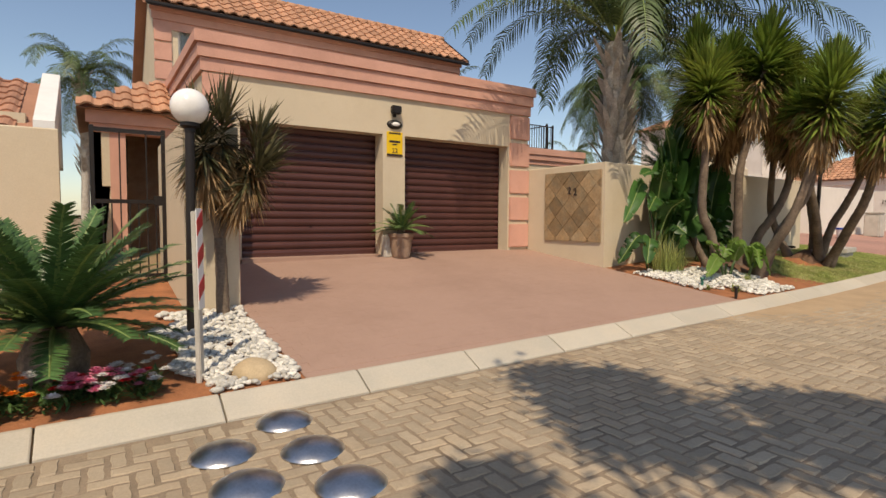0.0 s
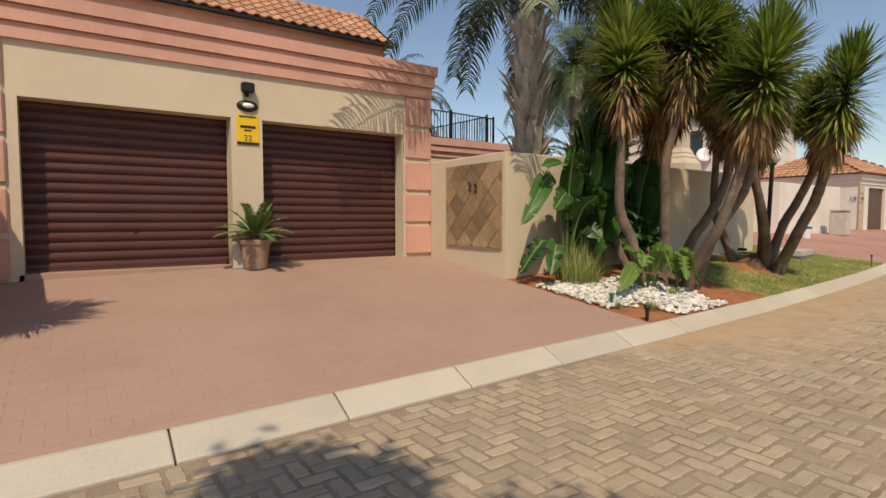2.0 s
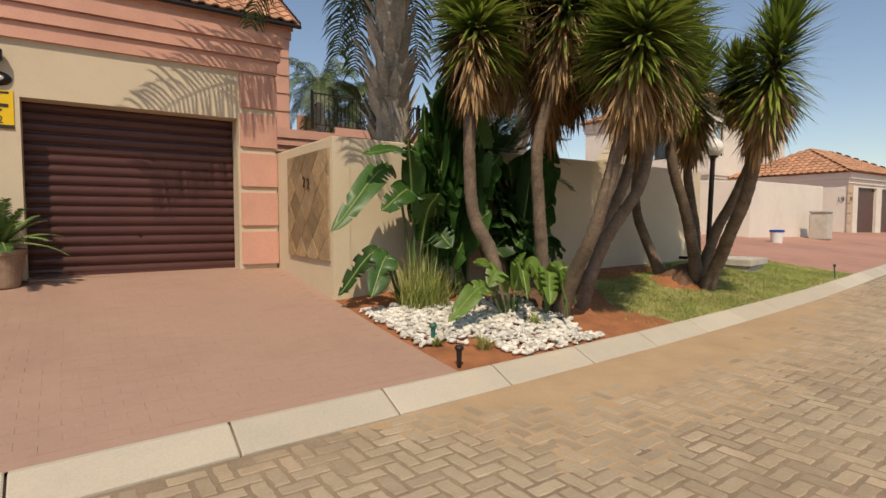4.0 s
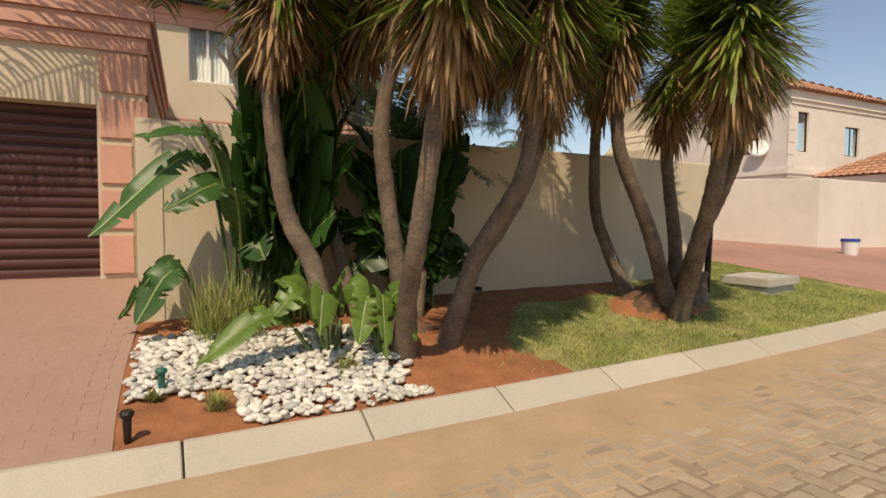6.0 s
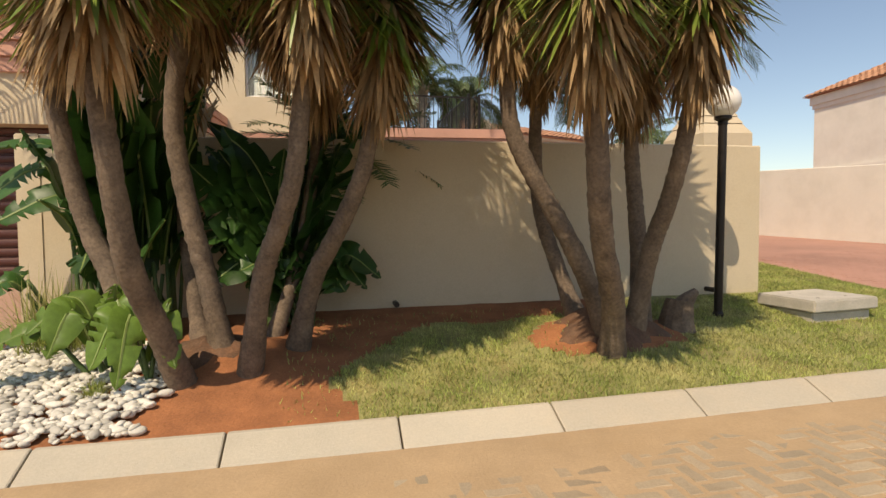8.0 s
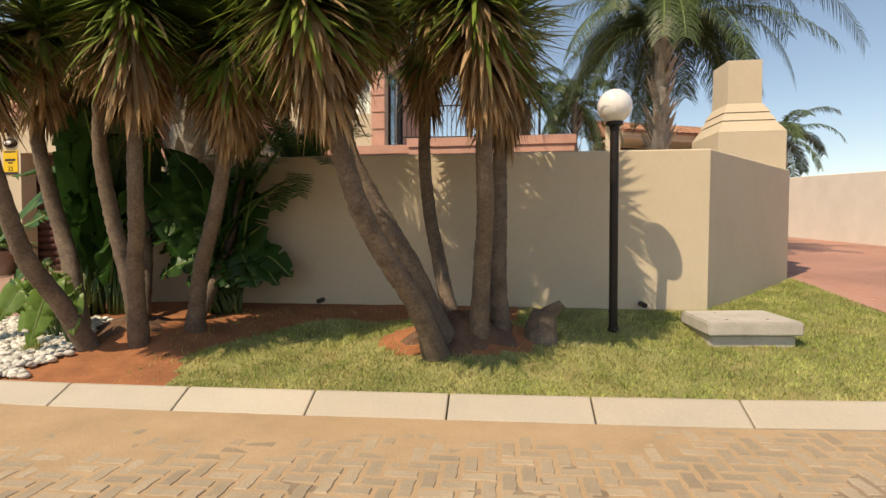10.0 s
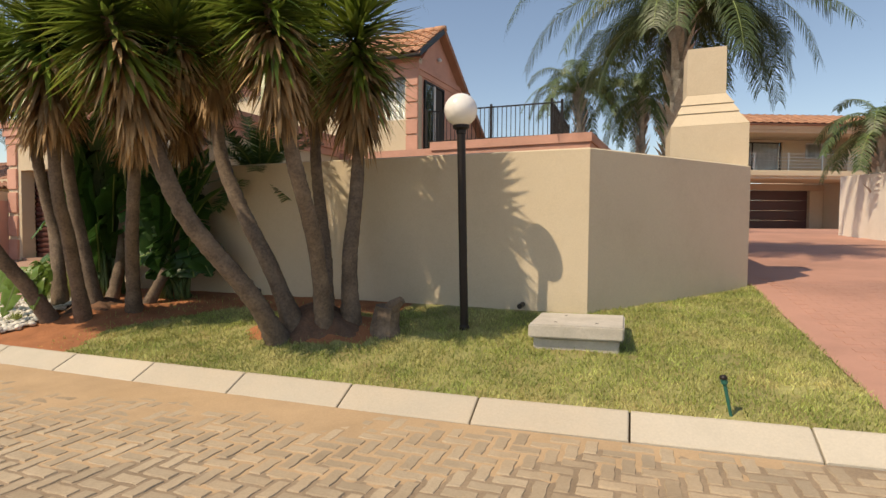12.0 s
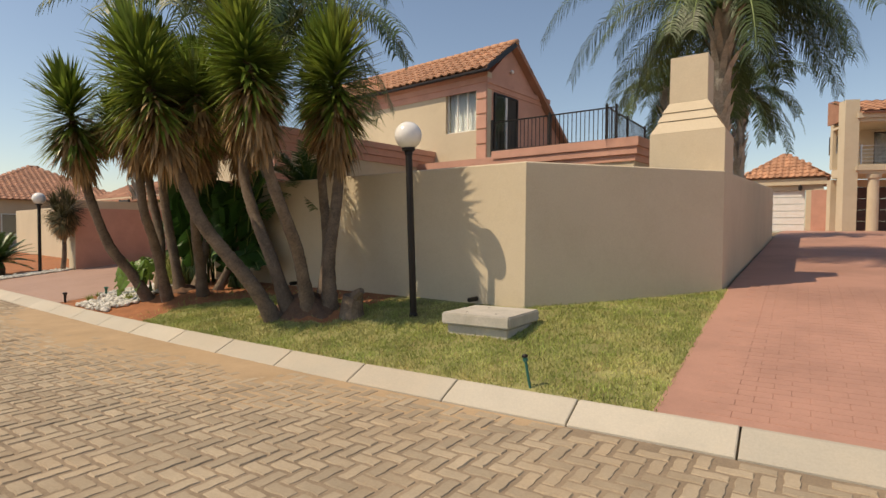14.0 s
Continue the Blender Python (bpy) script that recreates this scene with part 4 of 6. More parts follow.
def yucca(base, path, apex, seed, label, r0=0.085, r1=0.055, leaf=0.62, green=300, dry=170, offsets=(), group="yuccas on the verge"):
    t = thing("yucca", base, label, "yucca tree", group)
    t.location = (0, 0, 0)
    pts = smooth_path([Vector(base) - Vector((0, 0, 0.1))] + path, 14)
    n = len(pts)
    rad = [r0 * 1.35 - (r0 * 0.3) * min(1, i / 2) if i < 2 else r0 + (r1 - r0) * i / n for i in range(n)]
    # rings of old leaf scars
    fine_pts, fine_rad = [], []
    random.seed(seed)
    for i in range((n - 1) * 4 + 1):
        k = min(i // 4, n - 2)
        tt = i / 4 - k
        fine_pts.append(pts[k].lerp(pts[k + 1], tt))
        fine_rad.append((rad[k] + (rad[k + 1] - rad[k]) * tt) * (1 + 0.05 * (i % 2) + random.uniform(-0.03, 0.03)))
    top = Vector(apex)
    fine_pts += [pts[-1].lerp(top, 0.4), pts[-1].lerp(top, 0.85)]
    fine_rad += [r1 * 0.9, r1 * 0.5]
    part("trunk", tube(fine_pts, fine_rad, 12, 0.05), M_BARK, t, smooth=True)
    rosette(t, pts[-1], apex, seed, leaf, green, dry)
    # lesser heads on short branches
    for k, (dx, dy, dz, size) in enumerate(offsets):
        a = pts[-1] + Vector((0, 0, 0.15))
        b = a + Vector((dx, dy, dz))
        c = b + (top - pts[-1]) * 0.6 * size + Vector((dx, dy, 0)) * 0.5
        part("branch", tube(smooth_path([a, a.lerp(b, 0.5) + Vector((dx * 0.15, dy * 0.15, 0)), b, b.lerp(c, 0.5)], 8), [r1 * 0.75] * 9, 8, 0.06), M_BARK, t, smooth=True)
        rosette(t, b, c, seed * 13 + k, leaf * size, int(green * size * 0.8), int(dry * size))
    return t


def gz(x, y, lift=-0.03):
    return ground_z(x, y) + bed_lift(x, y) + lift


def on(x, y, lift=-0.03):
    return (x, y, gz(x, y, lift))


# right clump, in the order of their trunks
yucca(on(11.55, 5.0), [(11.40, 4.72, 0.68), (11.16, 4.45, 1.15), (11.0, 4.22, 1.57), (10.84, 3.99, 2.3)], (10.55, 3.60, 3.95), 1, "tall yucca leaning over the kerb with a dry leaf skirt", 0.1, 0.07, 0.70, 360, 330, [(0.1, 0.3, 0.3, 0.7)])
yucca(on(11.65, 5.15), [(11.3, 5.1, 0.98), (11.0, 5.08, 1.5), (10.68, 5.1, 2.1), (10.62, 5.08, 2.75)], (10.5, 5.0, 4.4), 2, "yucca with a pale ringed trunk leaning from a shared base", 0.09, 0.06, 0.64, 360, 280, [(0.3, 0.2, 0.25, 0.75)])
yucca(on(11.62, 5.7), [(11.43, 5.97, 1.03), (11.32, 6.05, 1.5), (11.26, 6.02, 2.15), (11.28, 6.0, 2.7)], (11.3, 5.85, 4.3), 3, "yucca with a dark curved trunk beside the boundary wall", 0.08, 0.06, 0.6, 360, 260)
yucca(on(11.9, 5.25), [(11.94, 5.03, 1.06), (11.97, 4.82, 1.5), (11.96, 4.6, 2.0), (11.95, 4.48, 2.45)], (11.85, 4.2, 4.1), 4, "yucca leaning to the road with a dense green head", 0.085, 0.06, 0.66, 360, 280, [(-0.3, 0.15, 0.3, 0.75)])
yucca(on(12.1, 5.42), [(12.08, 5.42, 1.0), (12.09, 5.5, 1.5), (12.09, 5.58, 2.05), (12.1, 5.57, 2.45)], (12.15, 5.45, 4.1), 5, "upright yucca with a pale trunk and drooping dry leaves", 0.09, 0.06, 0.76, 440, 320)
# left clump
yucca(on(8.1, 5.0), [(8.0, 4.72, 0.69), (7.94, 4.45, 1.1), (7.93, 4.25, 1.6), (7.93, 4.1, 2.1), (7.95, 4.02, 2.4)], (8.0, 3.8, 3.75), 6, "yucca leaning over the road from the pebble bed", 0.085, 0.055, 0.72, 380, 260, [(0.2, 0.3, 0.25, 0.7)])
yucca(on(7.62, 5.42), [(7.46, 5.5, 0.93), (7.27, 5.6, 1.34), (7.16, 5.56, 1.85), (7.1, 5.5, 2.4), (7.14, 5.52, 2.75)], (7.33, 5.6, 4.15), 7, "yucca with a bent pale trunk rising from broad leaves", 0.085, 0.06, 0.7, 420, 330)
yucca(on(8.3, 5.4), [(8.2, 5.35, 0.9), (8.08, 5.3, 1.5), (8.0, 5.25, 2.2), (8.15, 5.1, 3.0)], (8.38, 4.95, 4.75), 8, "tall dark yucca in the middle of the clump", 0.085, 0.06, 0.72, 460, 360, [(0.35, -0.1, 0.2, 0.85), (-0.2, 0.35, 0.4, 0.8)])
yucca(on(8.53, 5.08), [(8.68, 4.84, 0.98), (8.82, 4.68, 1.35), (8.95, 4.5, 1.75), (9.03, 4.4, 2.5)], (9.1, 4.25, 4.2), 16, "yucca leaning out of the dense clump towards the road", 0.08, 0.055, 0.72, 440, 330, [(-0.25, 0.3, 0.4, 0.85)])
yucca(on(8.85, 5.5), [(9.02, 5.35, 0.9), (9.2, 5.2, 1.25), (9.42, 5.05, 1.75), (9.55, 4.98, 2.35)], (9.75, 4.85, 4.05), 9, "yucca leaning along the boundary wall with dry leaves", 0.085, 0.06, 0.68, 420, 380, [(-0.25, 0.25, 0.5, 0.85)])
# clump fillers; the second one's outer head is added to shade the wall
yucca(on(8.05, 5.75), [(7.9, 6.05, 0.9), (7.8, 6.2, 1.6), (7.80, 6.20, 2.55)], (7.75, 6.00, 4.9), 10, "dark yucca at the back of the clump", 0.075, 0.05, 0.72, 460, 330, [(0.3, -0.3, 0.25, 0.9)])
yucca(on(8.6, 5.85), [(8.85, 6.1, 1.0), (9.0, 6.2, 1.8), (9.10, 6.10, 2.50)], (9.10, 5.90, 4.9), 15, "yucca pressed against the boundary wall", 0.07, 0.05, 0.76, 460, 360, [(-0.3, -0.3, 0.3, 0.9), (0.5, -0.05, 0.3, 0.9)])
# stiff dark palm behind the wall
lp = thing("cycad", (9.3, 7.4, 0.45), "dark stiff cycad showing above the boundary wall", "cycad")
lp.location = (0, 0, 0)
part("trunk", tube([(9.3, 7.4, 0.4), (9.3, 7.4, 1.3), (9.3, 7.4, 2.15)], [0.16, 0.15, 0.12], 12, 0.1), M_BARK, lp)
LOW_PALM = lp
# base set darker than the bark: the mound's shade is in the colour
M_ROOT = material("earthy_shaded_roots", (0.12, 0.07, 0.045), 0.95, vary=0.3, scale=6.0, bump=1.0, bump_scale=30, stain=(0.22, 0.1, 0.05), stain_amount=0.6, stain_scale=4)
# woody roots joining the trunks of each clump
for name_, cx, cy, rx, ry, hh, seed_ in (("right", 11.72, 5.32, 0.56, 0.38, 0.2, 3), ("left", 8.15, 5.45, 0.5, 0.36, 0.1, 4)):
    rr = random.Random(seed_)
    mv, mf_ = [], []
    for ring in range(7):
        k = ring / 6
        for q in range(40):
            a = 6.283 * q / 40
            lob = 1 + 0.16 * math.sin(5 * a + seed_) + 0.08 * math.sin(11 * a) + rr.uniform(-0.03, 0.03)
            px, py = cx + rx * lob * (1 - k) * math.cos(a), cy + ry * lob * (1 - k) * math.sin(a)
            mv.append((px, py, gz(px, py, -0.04) + hh * (1 - (1 - k) ** 1.6) + rr.uniform(-0.012, 0.012)))
    for ring in range(6):
        for q in range(40):
            mf_.append((ring * 40 + q, ring * 40 + (q + 1) % 40, ring * 40 + 40 + (q + 1) % 40, ring * 40 + 40 + q))
    tagged(raw("root_mass", mv, mf_, M_ROOT, smooth=True), "woody root mass with shade in its colour joining the yucca trunks", "roots")
# cut stump at the mound
stump = thing("tree_stump", on(12.5, 5.42), "cut dark yucca stump on the red mound", "stump")
part("stump", tube([(0, 0, -0.1), (0.0, 0.0, 0.1), (0.03, 0, 0.28)], [0.2, 0.15, 0.12], 12, 0.08), M_BARK, stump)
part("offshoot", tube([(0.02, 0.0, 0.2), (0.12, -0.02, 0.3), (0.2, -0.02, 0.36)], [0.09, 0.07, 0.04], 10, 0.1), M_BARK, stump)


def dracaena(base, seed):
    t = thing("dracaena", base, "dracaena with a forked trunk and dark leaf heads in pebbles", "dracaena")
    t.location = (0, 0, 0)
    b = Vector(base)
    part("trunk", tube(smooth_path([b, b + Vector((0.0, 0.05, 0.45)), b + Vector((-0.01, 0.06, 0.85))], 14), [0.07 - 0.001 * i for i in range(15)], 10, 0.06), M_BARK, t, smooth=True)
    fork = b + Vector((-0.01, 0.06, 0.82))
    heads = [(Vector((-0.14, -0.05, 1.35)), Vector((-0.22, -0.1, 2.15)), 150), (Vector((0.14, 0.0, 1.2)), Vector((0.48, -0.1, 1.75)), 130), (Vector((0.2, 0.1, 1.4)), Vector((0.5, 0.1, 2.1)), 110), (Vector((0.0, 0.08, 1.5)), Vector((0.05, 0.05, 2.3)), 150)]
    for i, (a, c, g) in enumerate(heads):
        part("branch", tube(smooth_path([fork, (fork + b + a) / 2 + Vector((0, 0, 0.02)), b + a], 8), [0.045] * 9, 8, 0.06), M_BARK, t, smooth=True)
        rosette(t, b + a, b + c, seed + i, 0.52, g, 200, 0.018, M_DRAC)
    return t


dracaena(on(-0.66, 6.2), 50)


def frond(v, f, rv, rf, base, d0, length, seed, sag=1.0, leaflet=0.45, n=46, width=0.016, hang=0.8):
    """A feather leaf: an arching rib with leaflets on both sides."""
    r = random.Random(seed)
    p, d = Vector(base), Vector(d0).normalized()
    pts, step = [], length / n
    for i in range(n + 1):
        pts.append((p.copy(), d.copy()))
        p = p + d * step
        d = (d + Vector((0, 0, -sag * step / length * (0.6 + 1.2 * i / n)))).normalized()
    # rib
    for i in range(0, n, 3):
        a, b = pts[i][0], pts[min(i + 3, n)][0]
        wid = 0.022 * (1 - i / n) + 0.004
        s = pts[i][1].cross(Vector((0, 0, 1))).normalized() * wid
        up = Vector((0, 0, wid))
        n0 = len(rv)
        rv += [tuple(a - s), tuple(a + s), tuple(a + up), tuple(b - s), tuple(b + s), tuple(b + up)]
        rf += [(n0, n0 + 1, n0 + 4, n0 + 3), (n0 + 1, n0 + 2, n0 + 5, n0 + 4), (n0 + 2, n0, n0 + 3, n0 + 5)]
    for i in range(int(n * 0.12), n + 1):
        q, dd = pts[i]
        t = i / n
        ln = leaflet * (0.45 + 1.3 * t - 1.25 * t * t) * r.uniform(0.85, 1.1)
        s = dd.cross(Vector((0, 0, 1)))
        if s.length < 1e-3:
            continue
        s.normalize()
        for sg in (-1, 1):
            out = (s * sg + dd * r.uniform(0.45, 0.75) + Vector((0, 0, r.uniform(-0.1, 0.25)))).normalized()
            leaf_strip(v, f, q, out, dd.cross(out).cross(out).normalized(), ln, width, hang * r.uniform(0.5, 1.3), 3 if hang < 0.5 else 4, 0.0)


def palm(name, base, top, seed, fronds, length, label, leaflet=0.5, r0=0.22, r1=0.16, boots=True, extra=(), n=46, hang=0.9, sag=2.1, low=-0.25, high=1.25, leafwidth=0.02):
    t = thing(name, base, label, "palm tree")
    t.location = (0, 0, 0)
    r = random.Random(seed)
    b, c = Vector(base), Vector(top)
    pts = smooth_path([b, b.lerp(c, 0.5) + Vector((0.05, 0.03, 0)), c], 20)
    random.seed(seed)
    part("trunk", tube(pts, [r0 + (r1 - r0) * i / 20 * (1 + 0.05 * (i % 2)) for i in range(21)], 14, 0.04), M_PALMBARK, t, smooth=True)
    if boots:
        bv_, bf_ = [], []
        for i in range(110):
            k = r.uniform(0.35, 1.0)
            q = b.lerp(c, k)
            a = r.uniform(0, 6.283)
            out = Vector((math.cos(a), math.sin(a), 0))
            leaf_strip(bv_, bf_, q + out * (r1 * 0.8), (out * 0.5 + Vector((0, 0, 1))).normalized(), Vector((-out.y, out.x, 0)), r.uniform(0.35, 0.75), 0.09, r.choice((0.1, 0.3, 0.9)), 3, 0.2)
        tagged(raw("leaf_base", bv_, bf_, M_PALMBARK, t), kind="stuff")
    jobs = []
    for i in range(fronds):
        a = 6.283 * i / fronds * 2.4 + r.uniform(-0.3, 0.3)
        el = r.uniform(low, high)
        jobs.append((Vector((math.cos(a) * math.cos(el), math.sin(a) * math.cos(el), math.sin(el))), length * r.uniform(0.8, 1.1), sag * r.uniform(0.8, 1.2)))
    jobs += [(Vector(e[0]), e[1], e[2] if len(e) > 2 else sag) for e in extra]
    for i, (d, ln, bend) in enumerate(jobs):
        v, f, rv, rf = [], [], [], []
        frond(v, f, rv, rf, c, d, ln, seed * 100 + i, bend, leaflet, n, leafwidth, hang)
        fr = raw("frond", v, f, M_PALM, t)
        raw("rib", rv, rf, M_RIB, fr)
    return t


QUEEN = palm("palm_tree", (7.25, 7.7, 0.5), (7.32, 7.75, 4.85), 61, 30, 4.2, "queen palm with a rough grey trunk rising behind the boundary wall", 0.75, 0.26, 0.23, extra=[((-1.0, 0.0, 0.5), 4.4, 1.25), ((1.0, -0.1, 0.55), 5.2, 1.3), ((0.9, -0.5, 0.6), 5.0, 1.4), ((0.5, -0.9, 0.6), 4.6, 1.4), ((-0.1, -1.0, 0.9), 4.2, 1.5), ((0.8, -0.45, 0.9), 4.6), ((0.6, -0.7, 1.0), 4.6), ((0.9, 0.1, 0.9), 4.6), ((0.3, -0.8, 1.0), 4.2), ((0.95, -0.2, 0.45), 4.2)], n=70, hang=2.0, low=0.7, high=1.42)
palm("palm_tree", (15.75, 12.5, 0.6), (15.85, 12.6, 5.75), 62, 58, 3.1, "tall queen palm with drooping feathery fronds behind the chimney", 0.8, 0.2, 0.17, leafwidth=0.010, extra=[((0.9, -0.3, 0.75), 4.6), ((0.75, -0.72, 0.12), 3.6, 1.0), ((-0.8, -0.3, 0.9), 4.6), ((-0.9, 0.0, 0.7), 4.2), ((0.8, -0.5, 0.3), 3.4)], n=110, hang=2.4, low=0.0, high=1.35)
palm("palm_tree", (15.3, 21.4, 0.9), (15.3, 21.4, 6.0), 64, 34, 2.8, "feathery palm with arching fronds behind the chimney", 0.55, 0.16, 0.12, n=60, hang=1.4)
palm("palm_tree", (12.9, 20.3, 0.8), (12.9, 20.3, 6.1), 63, 36, 2.7, "feathery palm crown rising behind the balcony", 0.5, 0.16, 0.12, n=50, hang=1.4)
palm("palm_tree", (22.1, 19.7, 0.8), (22.1, 19.7, 4.3), 65, 22, 2.1, "feathery palm behind the wall of the shared drive", 0.55, 0.14, 0.12, n=54, hang=1.4)
palm("palm_tree", (-2.0, 26.0, 0.8), (-2.0, 26.0, 6.7), 66, 34, 3.0, "tall feathery palm beyond the neighbouring roof", 0.6, 0.16, 0.13, n=50, hang=1.5)
palm("palm_tree", (-6.8, 10.5, 0.4), (-6.8, 10.5, 6.2), 67, 32, 2.6, "feathery palm in the neighbouring garden", 0.5, 0.16, 0.13, n=40)


def cycad_crown(t, c, seed, count, length, leaflet, mat, width=0.012, n=42, el0=0.15, el1=1.35, sag=1.0):
    r = random.Random(seed)
    for i in range(count):
        a = 6.283 * i * 0.381966 + r.uniform(-0.15, 0.15)
        k = i / count
        el = el0 + (el1 - el0) * k + r.uniform(-0.1, 0.1)
        d = Vector((math.cos(a) * math.cos(el), math.sin(a) * math.cos(el), math.sin(el)))
        v, f, rv, rf = [], [], [], []
        frond(v, f, rv, rf, c, d, length * r.uniform(0.85, 1.08), seed * 77 + i, sag, leaflet, n, width, 0.15)
        fr = raw("frond", v, f, mat, t)
        raw("rib", rv, rf, M_RIB, fr)


cy = thing("cycad", on(-2.05, 4.95), "large sago cycad with stiff dark green fronds in the flower bed", "cycad")
cy.location = (0, 0, 0)
part("trunk", tube([on(-2.05, 4.95, -0.05), on(-2.05, 4.95, 0.2), on(-2.05, 4.95, 0.42)], [0.2, 0.2, 0.13], 14, 0.12), M_BARK, cy)
cycad_crown(cy, Vector(on(-2.05, 4.95, 0.4)), 71, 60, 1.0, 0.16, M_CYCAD, 0.009, 110, 0.08, 1.2, 0.5)

cycad_crown(LOW_PALM, Vector((9.3, 7.35, 2.1)), 73, 44, 1.3, 0.28, M_CYCAD, 0.014, 46, -0.1, 1.2, 0.8)

# potted cycad between the garage doors
pot = thing("plant_pot", (2.84, 8.72, 0.0), "weathered clay pot standing between the garage doors", "plant pot")
pz = ground_z(2.84, 8.72)
pot.location = (2.84, 8.72, pz)
part("pot_body", lathe([(0.155, 0.0), (0.165, 0.03), (0.21, 0.36), (0.235, 0.37), (0.24, 0.43), (0.225, 0.435), (0.2, 0.4)], 28), M_POT, pot, smooth=False)
part("potting_soil", lathe([(0.205, 0.385), (0.19, 0.4), (0.01, 0.405)], 20), M_SOIL, pot)
box_pot = thing("planter_block", (2.68, 8.86, pz), "small mottled concrete block behind the clay pot", "block")
part("block", boxes([(-0.13, 0.1, -0.075, 0.075, 0, 0.4)], bevel=0.015), M_CONC, box_pot)
pc = thing("cycad", (2.84, 8.72, pz + 0.4), "small cycad growing in a clay pot at the garage", "cycad")
pc.location = (0, 0, 0)
part("trunk", tube([(2.84, 8.72, pz + 0.38), (2.84, 8.72, pz + 0.5)], [0.09, 0.06], 10, 0.1), M_BARK, pc)
cycad_crown(pc, Vector((2.84, 8.7, pz + 0.48)), 72, 24, 0.6, 0.13, M_CYCAD, 0.011, 34, 0.1, 1.3, 0.7)


def paddle_leaf(parent, base, tip, rise, width, seed, tears=4, mat=None, petiole=0.45):
    """A strelitzia leaf on its stalk, arching from base to tip, torn between the veins."""
    r = random.Random(seed)
    b, e = Vector(base), Vector(tip)
    mid = b.lerp(e, 0.5) + (Vector(rise) if isinstance(rise, tuple) else Vector((0, 0, rise)))
    pts = smooth_path([b, mid, e], 30)
    k0 = int(30 * petiole)
    part("stalk", tube(pts[:k0 + 1][::2] if k0 > 3 else pts[:3], [0.018] * len(pts[:k0 + 1][::2] if k0 > 3 else pts[:3]), 6), M_STALK, parent, smooth=True)
    blade = pts[k0:]
    n = len(blade)
    cuts = {r.randint(2, n - 3) for _ in range(tears)}
    flat = Vector((e.x - b.x, e.y - b.y, 0))
    if flat.length < 0.05:
        flat = Vector((1, 0, 0))
    side0 = Vector((-flat.y, flat.x, 0)).normalized()
    roll = math.copysign(r.uniform(0.35, 0.95), flat.x)
    v, f = [], []
    for sg in (-1, 1):
        seg = None
        cc = {c + (sg > 0) for c in cuts}
        for i in range(n):
            t = i / (n - 1)
            w = width * (math.sin(math.pi * min(1, 0.06 + 0.94 * t)) ** 0.62) * (1 - 0.15 * t)
            d = (blade[min(i + 1, n - 1)] - blade[max(i - 1, 0)]).normalized()
            up = side0.cross(d).normalized()
            if up.z < 0:
                up = -up
            s = (side0 * sg * math.cos(roll) + up * (0.3 + 0.1 * math.sin(i * 0.7)) + up * sg * math.sin(roll)).normalized()
            row = [blade[i], blade[i] + s * w * 0.5 + up * 0.01, blade[i] + s * w - up * w * 0.12]
            if i in cc:
                row2 = [blade[i], blade[i] + s * w * 0.4, blade[i] + s * w * 0.75 - d * 0.05 - up * 0.05]
                n0 = len(v)
                v += [tuple(q) for q in row2]
                if seg is not None:
                    f += [(seg, seg + 1, n0 + 1, n0), (seg + 1, seg + 2, n0 + 2, n0 + 1)]
                seg = None
            n0 = len(v)
            v += [tuple(q) for q in row]
            if seg is not None:
                f += [(seg, seg + 1, n0 + 1, n0), (seg + 1, seg + 2, n0 + 2, n0 + 1)]
            seg = n0
    lf = raw("leaf", v, f, mat or M_BANANA, parent, smooth=True)
    part("midrib", tube(blade[::3] + [blade[-1]], [0.012 * (1 - i / 14) + 0.003 for i in range(len(blade[::3]) + 1)], 5), M_RIB, lf)
    return lf


def strelitzia(base, leaves, label, seed):
    t = thing("strelitzia", (0, 0, 0), label, "strelitzia", "broad-leaved plants by the drive")
    t.location = (0, 0, 0)
    for i, (off, tip, rise, width, pet) in enumerate(leaves):
        b = Vector(on(base[0] + off[0], base[1] + off[1], 0.0))
        paddle_leaf(t, b, tip, rise, width * (1.15 if seed > 3 else 1.3), seed * 31 + i, (3 if seed in (2, 3) else 5), M_YOUNG if seed > 3 else None, pet * (0.62 if seed < 4 else 0.6))
    return t


# beside the number panel, arching over the drive
strelitzia((6.7, 6.35), [((0.2, 0), (6.1, 6.15, 2.03), (0.32, 0.03, 0.78), 0.13, 0.8), ((0.2, -0.05), (5.76, 6.2, 1.2), (0.28, 0.15, 1.12), 0.13, 0.75), ((0.2, 0), (6.3, 6.1, 1.42), (0.25, 0.05, 0.72), 0.14, 0.75), ((0.0, 0), (5.93, 6.45, 0.48), (0.05, -0.1, 0.55), 0.13, 0.7),
                         ((0, -0.05), (6.1, 5.95, 0.5), 0.5, 0.13, 0.6), ((0.3, 0.1), (6.85, 5.75, 1.6), 0.35, 0.17, 0.55), ((0.3, 0.1), (6.6, 6.0, 2.2), 0.35, 0.17, 0.55), ((0.3, 0.1), (7.1, 5.8, 1.0), 0.45, 0.16, 0.5)], "strelitzia with torn arching leaves hanging over the drive", 1)
# tall dark mass at the wall
r9 = random.Random(9)
tall = []
for i in range(46):
    a = r9.uniform(-0.6, 6.0)
    rad = r9.uniform(0.2, 0.8)
    zt = r9.uniform(1.3, 3.5)
    tall.append(((r9.uniform(-0.35, 0.35), r9.uniform(-0.15, 0.15)), (7.35 + rad * math.cos(a) * 1.1, 6.25 + rad * math.sin(a) * 0.55 - 0.1, zt), r9.uniform(0.2, 0.6), r9.uniform(0.17, 0.27), 0.42))
